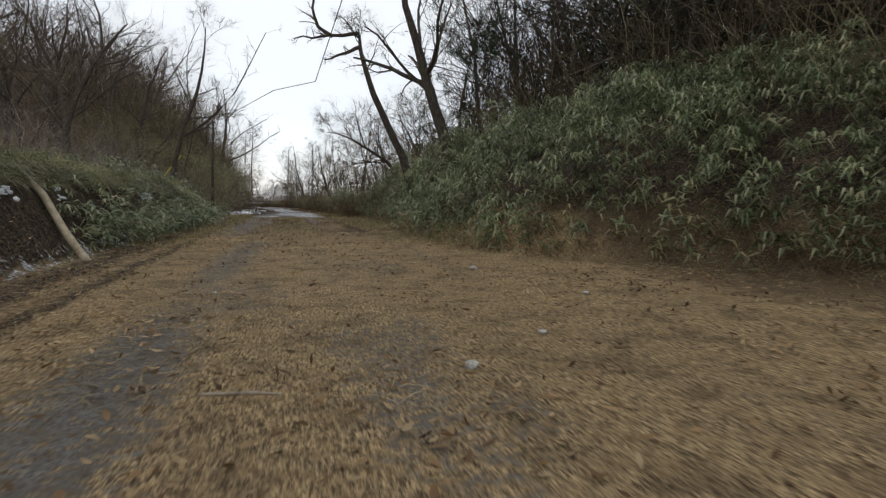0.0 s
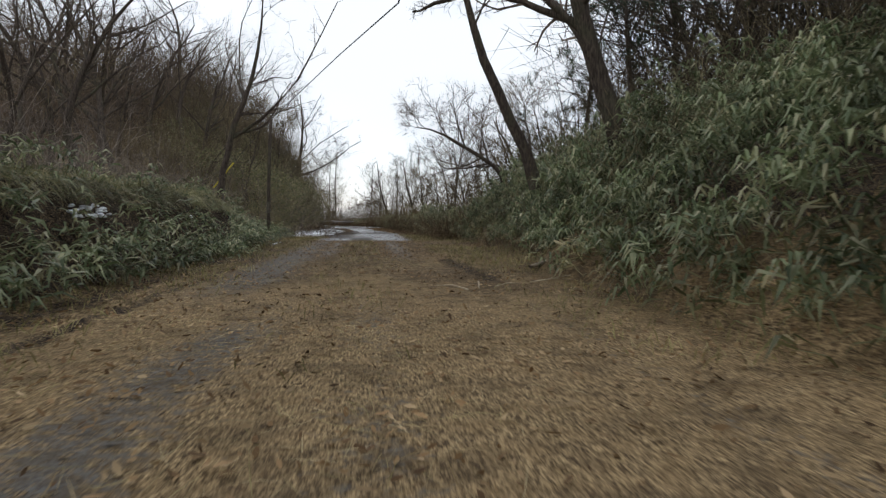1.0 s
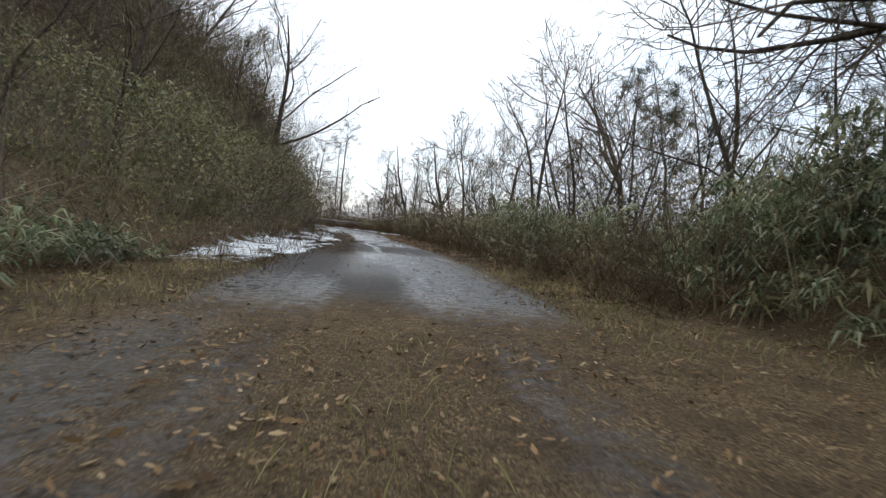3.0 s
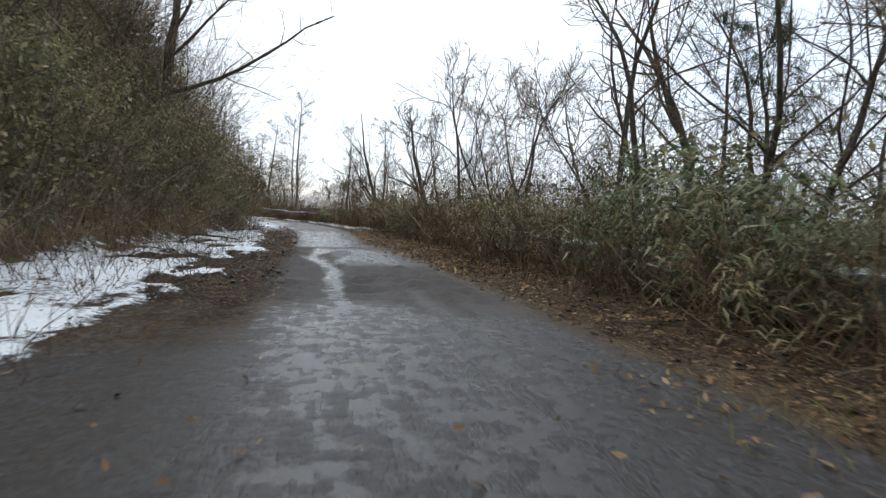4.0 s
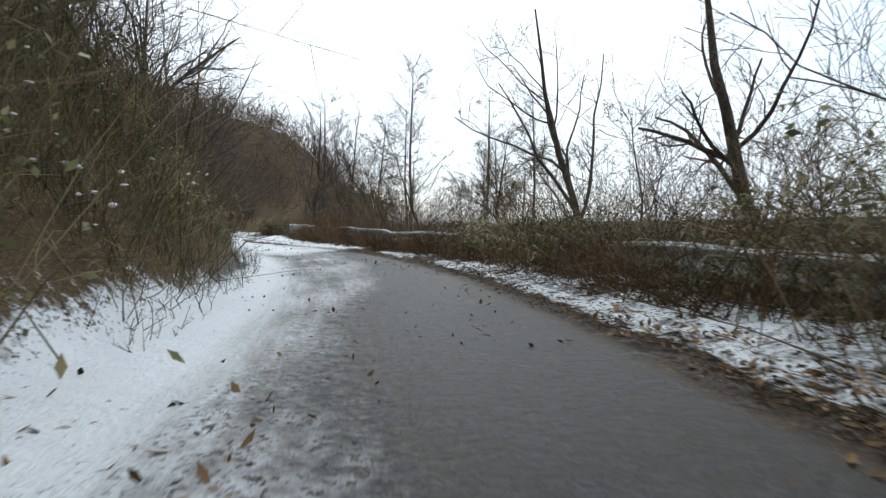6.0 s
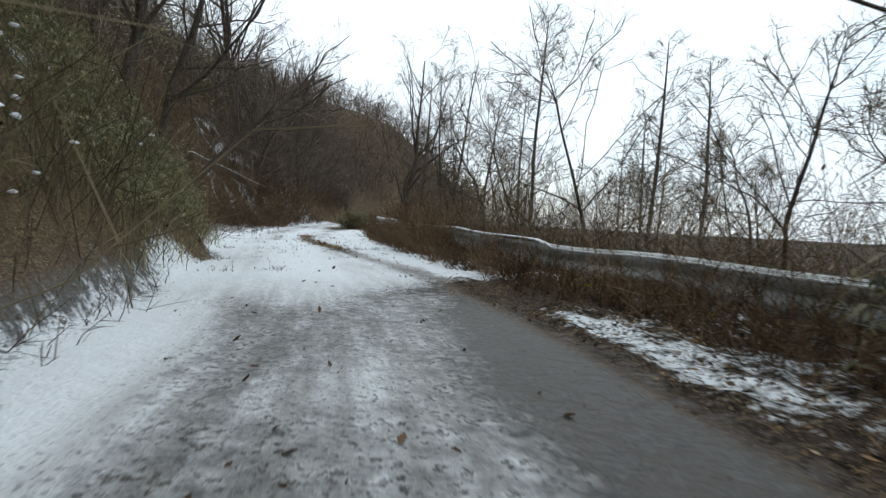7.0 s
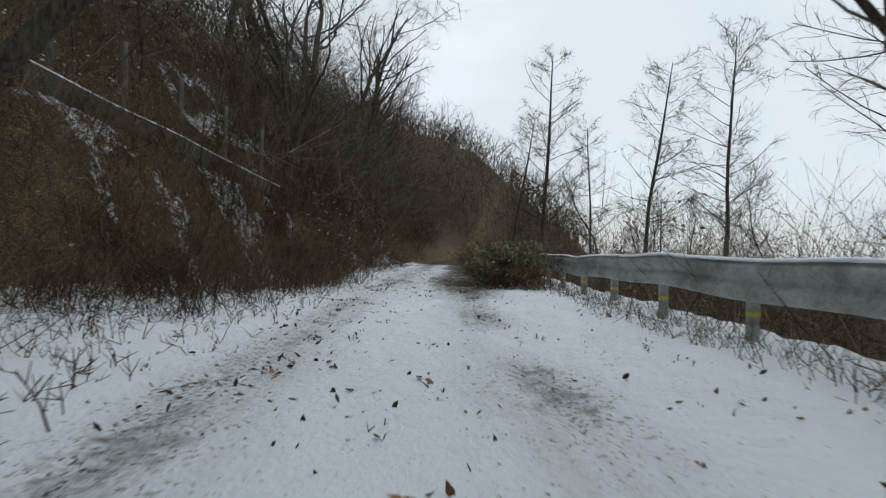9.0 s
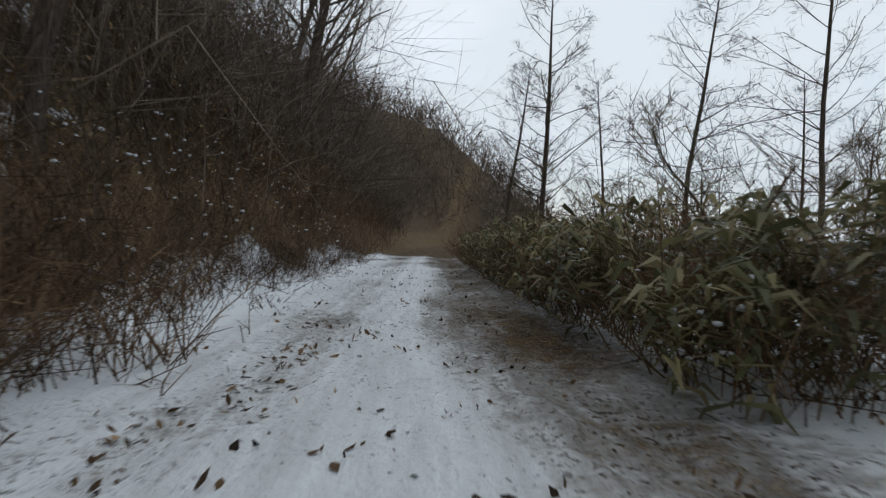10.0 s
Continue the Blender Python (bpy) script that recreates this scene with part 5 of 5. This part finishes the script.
def guardrail(name, label, s0, s1, line_d):
    """A wavy beam on round posts, with a cap of snow."""
    ob = thing_of(name, label, "guardrail")
    prof = [(0.0, 0.0), (0.045, -0.04), (0.05, -0.11), (0.0, -0.165), (0.0, -0.205), (0.05, -0.26), (0.045, -0.33), (0.0, -0.37)]
    prof += [(-0.006 + a, b) for a, b in prof[::-1]]
    ss = np.arange(s0, s1 + 0.01, 0.5)
    dd = np.interp(ss, RAIL_S, line_d)
    top = np.interp(ss, RAIL_S, RAIL_Z)
    sag = 0.02 * np.sin(ss * 0.8) + 0.015 * np.sin(ss * 2.1)
    xs, ys = along(ss, dd)
    a = np.interp(ss, LINE_S, LINE_A)

    def strip(prof, lift):
        rows = np.stack([np.stack([xs - p * np.cos(a), ys - p * np.sin(a), top + sag + q + lift], -1) for p, q in prof], 1)
        n, k = rows.shape[:2]
        idx = np.arange(n * k).reshape(n, k)
        nxt = np.roll(idx, -1, axis=1)
        return rows.reshape(-1, 3), np.stack([idx[:-1], nxt[:-1], nxt[1:], idx[1:]], -1).reshape(-1, 4)

    part("beam", mesh_of("beam", *strip(prof, 0.0), M_STEEL, True), ob)
    bump = 0.012 * np.abs(np.sin(ss * 1.7)) + 0.01 * np.abs(np.sin(ss * 4.3))
    cap = [(0.05, -0.012), (0.045, 0.012), (0.01, 0.022), (-0.03, 0.016), (-0.05, -0.012)]
    part("snow_cap", mesh_of("snow_cap", *strip(cap, np.where(ss < 69, -0.05, bump)), M_SNOW, True), ob, "thin line of snow")
    line = np.array([[[0, 0, -1.3], [0, 0, -0.3], [0, 0, -0.02], [0, 0, 0.0]]])
    post = mesh_of("post", *tubes(line, np.array([[0.06, 0.06, 0.06, 0.02]]), 12), M_STEEL, True)
    band = mesh_of("reflective_band", *tubes(np.array([[[0, 0, -0.50], [0, 0, -0.46]]]), np.full((1, 2), 0.062), 12), M_YELLOW, True)
    for s in np.arange(s0 + 0.8, s1, 2.0):
        x, y = along(s, np.interp(s, RAIL_S, line_d) + 0.075)
        p = part("post", post, ob)
        p.location = (float(x), float(y), float(np.interp(s, RAIL_S, RAIL_Z)) - 0.03)
        part("reflective_band", band, p, "narrow yellow band")
    return ob


guardrail("guardrail", "weathered grey steel guardrail with snow along its top", 31, 108.4, RAIL_D)


# ---- retaining wall with fence posts on the slope ----
def retaining_wall(a, b, top, low):
    ob = thing_of("retaining_wall", "mossy concrete retaining wall capped with snow", "wall")
    run = Vector((b[0] - a[0], b[1] - a[1], 0))
    length = run.length
    run.normalize()
    side = Vector((-run.y, run.x, 0))
    cuts = np.linspace(0, length, 40)
    wob = 0.06 * (grid_noise(cuts * 0.7, cuts * 0, 3) - 0.5) + (low - top) * cuts / length
    def strip(prof):
        rows = []
        for c, w in zip(cuts, wob):
            rows.append([Vector((a[0], a[1], 0)) + run * float(c) + side * p + Vector((0, 0, top + q + float(w))) for p, q in prof])
        rows = np.array(rows)
        n, k = rows.shape[:2]
        idx = np.arange(n * k).reshape(n, k)
        nxt = np.roll(idx, -1, axis=1)
        faces = np.stack([idx[:-1], idx[1:], nxt[1:], nxt[:-1]], -1).reshape(-1, 4)
        ends = np.array([idx[0][[0, 1, 2, 3]], idx[-1][[3, 2, 1, 0]]])
        return rows.reshape(-1, 3), np.concatenate([faces, ends])
    part("body", mesh_of("body", *strip([(-0.02, -1.3), (0.03, 0.0), (0.31, 0.0), (0.36, -1.3)]), M_CONCRETE), ob)
    part("snow_cap", mesh_of("snow_cap", *strip([(0.02, 0.003), (0.08, 0.05), (0.27, 0.06), (0.35, 0.003)]), M_SNOW, True), ob, "strip of snow")
    v, f = tubes(np.array([[[0, 0, -0.2], [0, 0, 0.7], [0, 0, 1.2], [0, 0, 1.21]]]), np.array([[0.045, 0.045, 0.045, 0.01]]), 10)
    post = mesh_of("fence_post", v, f, M_GREYBARK, True)
    for c in np.arange(0.5, length, 1.3):
        p = part("fence_post", post, ob)
        p.location = Vector((a[0], a[1], top + (low - top) * float(c) / length)) + run * float(c) + side * 0.19
    return ob


retaining_wall(WALL_A, WALL_B, 3.35, 2.35)


# ---- pole, guy sleeve, logs, sticks, stones ----
def rod(name, label, category, pts, radii, material, sides=10, noise_by=0.0):
    rng = np.random.default_rng(len(label))
    line = np.array([pts], float)
    line[:, 1:-1] += rng.normal(0, noise_by, line[:, 1:-1].shape) if noise_by else 0
    return tagged(new(name, mesh_of(name, *tubes(line, np.array([radii], float), sides), material, True)), label, category)


pole = thing_of("utility_pole", "slim dark pole with a pale band near its foot", "pole")
part("shaft", mesh_of("shaft", *tubes(np.array([[[-3.49, 27, 0.2], [-3.45, 27, 2.2], [-3.36, 27, 4.4], [-3.36, 27, 4.42]]]), np.array([[0.065, 0.06, 0.055, 0.01]]), 12), M_BARK, True), pole)
part("band", mesh_of("band", *tubes(np.array([[[-3.48, 27, 1.0], [-3.47, 27, 1.4]]]), np.full((1, 2), 0.066), 12), M_CONCRETE, True), pole, "weathered grey band")
guy = thing_of("guy_wire", "guy wire with a bright yellow plastic sleeve", "cable")
part("wire", mesh_of("wire", *tubes(np.array([[[-6.6, 28.6, 0.9], [-5.04, 28.6, 2.9], [-3.4, 27.2, 4.3]]]), np.full((1, 3), 0.006), 5), M_CABLE, True), guy)
part("sleeve", mesh_of("sleeve", *tubes(np.array([[[-5.78, 28.6, 1.95], [-5.4, 28.6, 2.42], [-5.02, 28.6, 2.92]]]), np.full((1, 3), 0.03), 8), M_YELLOW, True), guy)
rod("overhead_cable", "thin black cable crossing above the road", "cable", [(-3.36, 27, 4.3), (-0.59, 19.97, 4.64), (0.55, 14.93, 4.00), (2.5, 4, 9.5)], [0.012] * 4, M_CABLE, 5)
rod("leaning_log", "pale dead trunk leaning on the ditch bank", "log", [(-2.75, 7.4, -0.02), (-3.1, 7.8, 0.35), (-3.5, 8.2, 0.85), (-3.95, 8.5, 1.3)], [0.055, 0.05, 0.045, 0.035], M_PALEWOOD, 10, 0.015)
rod("stick", "pale broken stick lying on the needles", "stick", [(-0.66, 1.70, 0.02), (-0.58, 1.65, 0.03), (-0.45, 1.63, 0.025), (-0.34, 1.62, 0.02)], [0.006, 0.009, 0.009, 0.005], M_WOOD, 8, 0.004)
rod("branch", "crooked branch lying at the foot of the bank", "branch", [(2.6, 14.9, 0.06), (2.95, 15.2, 0.1), (3.3, 15.65, 0.3), (3.9, 15.9, 0.62)], [0.03, 0.045, 0.04, 0.014], M_WOOD, 8, 0.02)
for x, y, turn, length in ((1.35, 12.7, 80, 0.5), (1.2, 12.55, 140, 0.42), (1.55, 12.75, 20, 0.36), (2.1, 13.2, 10, 0.6), (2.5, 13.6, 15, 0.7)):
    a, z = radians(turn), float(ground(x, y))
    rod("stick", "pale dry stick on the leaf litter", "stick", [(x, y, z + 0.02), (x + 0.5 * length * math.cos(a), y + 0.5 * length * math.sin(a), z + 0.05), (x + length * math.cos(a), y + length * math.sin(a), z + 0.04)], [0.009, 0.008, 0.004], M_PALEWOOD, 6, 0.01)
rod("fallen_branch", "pale fallen trunk slanting out of the brush", "branch", [(2.3, 45.4, 0.05), (2.1, 46.0, 0.3), (1.9, 46.7, 0.6), (1.75, 47.3, 0.85)], [0.012, 0.022, 0.02, 0.006], M_PALEWOOD, 8, 0.06)
rod("dead_branch", "dark dead branch on the snowy verge", "branch", [(-3.0, 42.0, 0.1), (-2.8, 42.3, 0.2), (-2.4, 42.5, 0.18), (-2.1, 42.9, 0.12)], [0.018, 0.02, 0.016, 0.01], M_BARK, 8, 0.03)
rng = np.random.default_rng(77)
for x, y, size in ((0.55, 1.84, 0.045), (1.84, 5.54, 0.06), (1.2, 2.4, 0.03), (-0.9, 4.4, 0.03), (2.2, 3.6, 0.04)):
    bm = bmesh.new()
    bmesh.ops.create_icosphere(bm, subdivisions=2, radius=size)
    for v in bm.verts:
        v.co *= 0.8 + 0.4 * noise.noise(v.co * 20 + Vector((x, y, 0)))
        v.co.z *= 0.6
    me = bpy.data.meshes.new("stone")
    bm.to_mesh(me)
    bm.free()
    me.materials.append(M_STONE)
    ob = tagged(new("stone", me), "small pale stone on the road", "stone", "stones on the road")
    ob.location = (x, y, float(ground(x, y)) + size * 0.3)

# ---- what lies on the ground ----
rng = np.random.default_rng(21)
pts, s, d = scatter(40000, -1, 34, -4, 5, rng, lambda s, d: (0.35 + 0.65 * step(0.35, 0.65, fractal(s * 0.8, d * 0.8, 23))) * (1 - 0.93 * step(25, 27, s) * step(1.7, 1.3, np.abs(d))))
fallen("leaf_litter", "brown and tan fallen leaves on the track", "leaf litter", pts, 0.05, 0.5, rng, M_DEADLEAF)
pts, s, d = scatter(36000, -1, 17, -3, 5, rng, lambda s, d: step(0.3, 0.6, fractal(s * 0.9, d * 0.9, 24)))
fallen("pine_straw", "orange-brown pine needles scattered over the track", "pine straw", pts, 0.15, 0.025, rng, M_STRAW, 0.12)
pts, s, d = scatter(40000, 28, 66, 0.9, 4, rng, lambda s, d: step(-0.15, 0.3, d - np.interp(s, [26, 33, 36, 40, 44, 50, 55], [1.9, 1.95, 1.75, 1.55, 1.1, 1.45, 1.8])) * (1 - 0.5 * step(50, 54, s)))
fallen("verge_leaves", "wet brown leaves along the road edge", "leaf litter", pts[::2], 0.05, 0.6, rng, M_DARKLEAF, 0.2)
fallen("verge_dry_leaves", "tan dry leaves along the road edge", "leaf litter", pts[1::2], 0.045, 0.6, rng, M_DEADLEAF, 0.2)
pts, s, d = scatter(13000, 50, 106, -5.5, 3, rng, lambda s, d: 0.04 + 0.96 * step(0.47, 0.70, fractal(s * 0.9, d * 1.8, 25)))
fallen("leaves_on_snow", "dark leaves strewn on the snow", "leaf litter", pts, 0.036, 0.65, rng, M_DARKLEAF, 0.6)
pts, s, d = scatter(15000, 54, 106, -4.5, 2.8, rng, lambda s, d: (0.07 + 0.93 * step(0.46, 0.62, fractal(s * 1.1, d * 1.6, 28))) * (0.3 + 0.7 * step(74, 79, s)))
fallen("curled_leaves", "curled dark leaves scattered on the snow", "leaf litter", pts, 0.05, 0.75, rng, M_DARKLEAF, 0.8)
pts, s, d = scatter(3800, 83, 96, -1.6, -0.3, rng, lambda s, d: np.exp(-((d + 0.85) / 0.28) ** 2) * step(0.35, 0.6, fractal(s * 1.2, d * 2, 29)))
fallen("track_debris", "dark leaf scraps and bark bits along the worn track", "leaf litter", pts, 0.055, 0.6, rng, M_DARKLEAF, 0.5)
pts, s, d = scatter(7000, 74, 82.5, 0, 1.4, rng, lambda s, d: np.exp(-((d - np.interp(s, [74, 76, 78, 82], [1.0, 0.75, 0.38, 0.35])) / 0.25) ** 2))
fallen("rut_leaves", "rusty leaves in the open wheel rut", "leaf litter", pts, 0.07, 0.65, rng, M_DEADLEAF, 0.3)
pts, s, d = scatter(1500, 35.5, 52, -2.6, -0.3, rng)
clumped = lambda s, d: 0.35 + 0.65 * step(0.36, 0.56, fractal(s * 0.9, d * 1.3, 87))
fallen("mud_leaves", "dark leaves pressed into the mud", "leaf litter", pts, 0.05, 0.6, rng, M_DARKLEAF, 0.15)
pts, s, d = scatter(5200, 40, 54, -1.75, -0.3, rng, clumped)
fallen("lane_litter", "trodden brown leaves and grass in the muddy lane", "leaf litter", pts[::2], 0.06, 0.4, rng, M_DEADLEAF, 0.3)
fallen("lane_dark_litter", "black wet leaves in the muddy lane", "leaf litter", pts[1::2], 0.06, 0.5, rng, M_DARKLEAF, 0.35)
pts, s, d = scatter(900, 37, 53, -1.9, -0.3, rng, clumped)
lumps("mud_clods", "small clods of churned brown mud", "mud", pts, 0.028, rng, M_MUD)
pts, s, d = scatter(6000, 38, 56, 1.2, 3.0, rng, lambda s, d: step(-0.1, 0.25, d - np.interp(s, [36, 40, 44, 50, 55], [1.75, 1.55, 1.2, 1.5, 1.8])))
fallen("roadside_litter", "deep rust-brown leaf litter along the road edge", "leaf litter", pts, 0.065, 0.55, rng, M_DEADLEAF, 0.35)
spots = [(73.2, -0.55), (73.1, -0.12), (73.4, -1.4), (73.6, -1.95), (75.5, 1.1), (74.6, 1.5), (74.4, 1.95), (69.0, -0.45), (68.7, -1.05), (77.8, -1.0), (82.0, -3.2), (81.0, -2.3), (84.6, -2.4), (86.1, -1.8), (70.6, -1.3), (71.5, -1.7)]
pts = np.concatenate([np.stack([*along(a, b), ground(*along(a, b))])[None] + rng.normal(0, 0.09, (26, 3)) * np.array([1, 1, 0]) for a, b in spots])
brush("snow_tufts", "small dark grass tufts poking through the snow", pts, 0.15, M_STALK, rng, 0.8, 3, 0.004)
pts, s, d = scatter(900, 80, 97, -5.2, -1.3, rng, lambda s, d: 0.25 + 0.75 * step(0.4, 0.58, fractal(s * 0.7, d * 0.9, 88)))
brush("snow_weeds", "dark twiggy weeds scattered over the snow", pts, 0.3, M_STALK, rng, 0.7, 6, 0.006)
pts, s, d = scatter(900, 31, 54, -3.4, -1.3, rng, lambda s, d: step(0.5, 0.62, fractal(s * 1.1, d * 1.1, 89)))
brush("verge_tufts", "brown withered tufts in the melting snow", pts, 0.26, M_BRUSH, rng, 0.7, 6)
pts, s, d = scatter(26000, 9, 33, -3.4, 3.8, rng, lambda s, d: step(0.32, 0.55, fractal(s * 0.6, d * 0.9, 27)) * (0.45 * step(0.6, 0.3, np.abs(d + 0.1)) * step(27, 25, s) + step(1.4, 1.9, np.abs(d))))
k = len(pts)
stuff("verge_grass", "short yellow-green grass along the track", "grass", [blades(pts, np.stack([rng.normal(0, 0.5, k), rng.normal(0, 0.5, k), np.ones(k)], -1), 0.06 + 0.1 * rng.random(k), np.full(k, 0.009), np.full(k, 0.4), rng, 2)], M_GRASS)
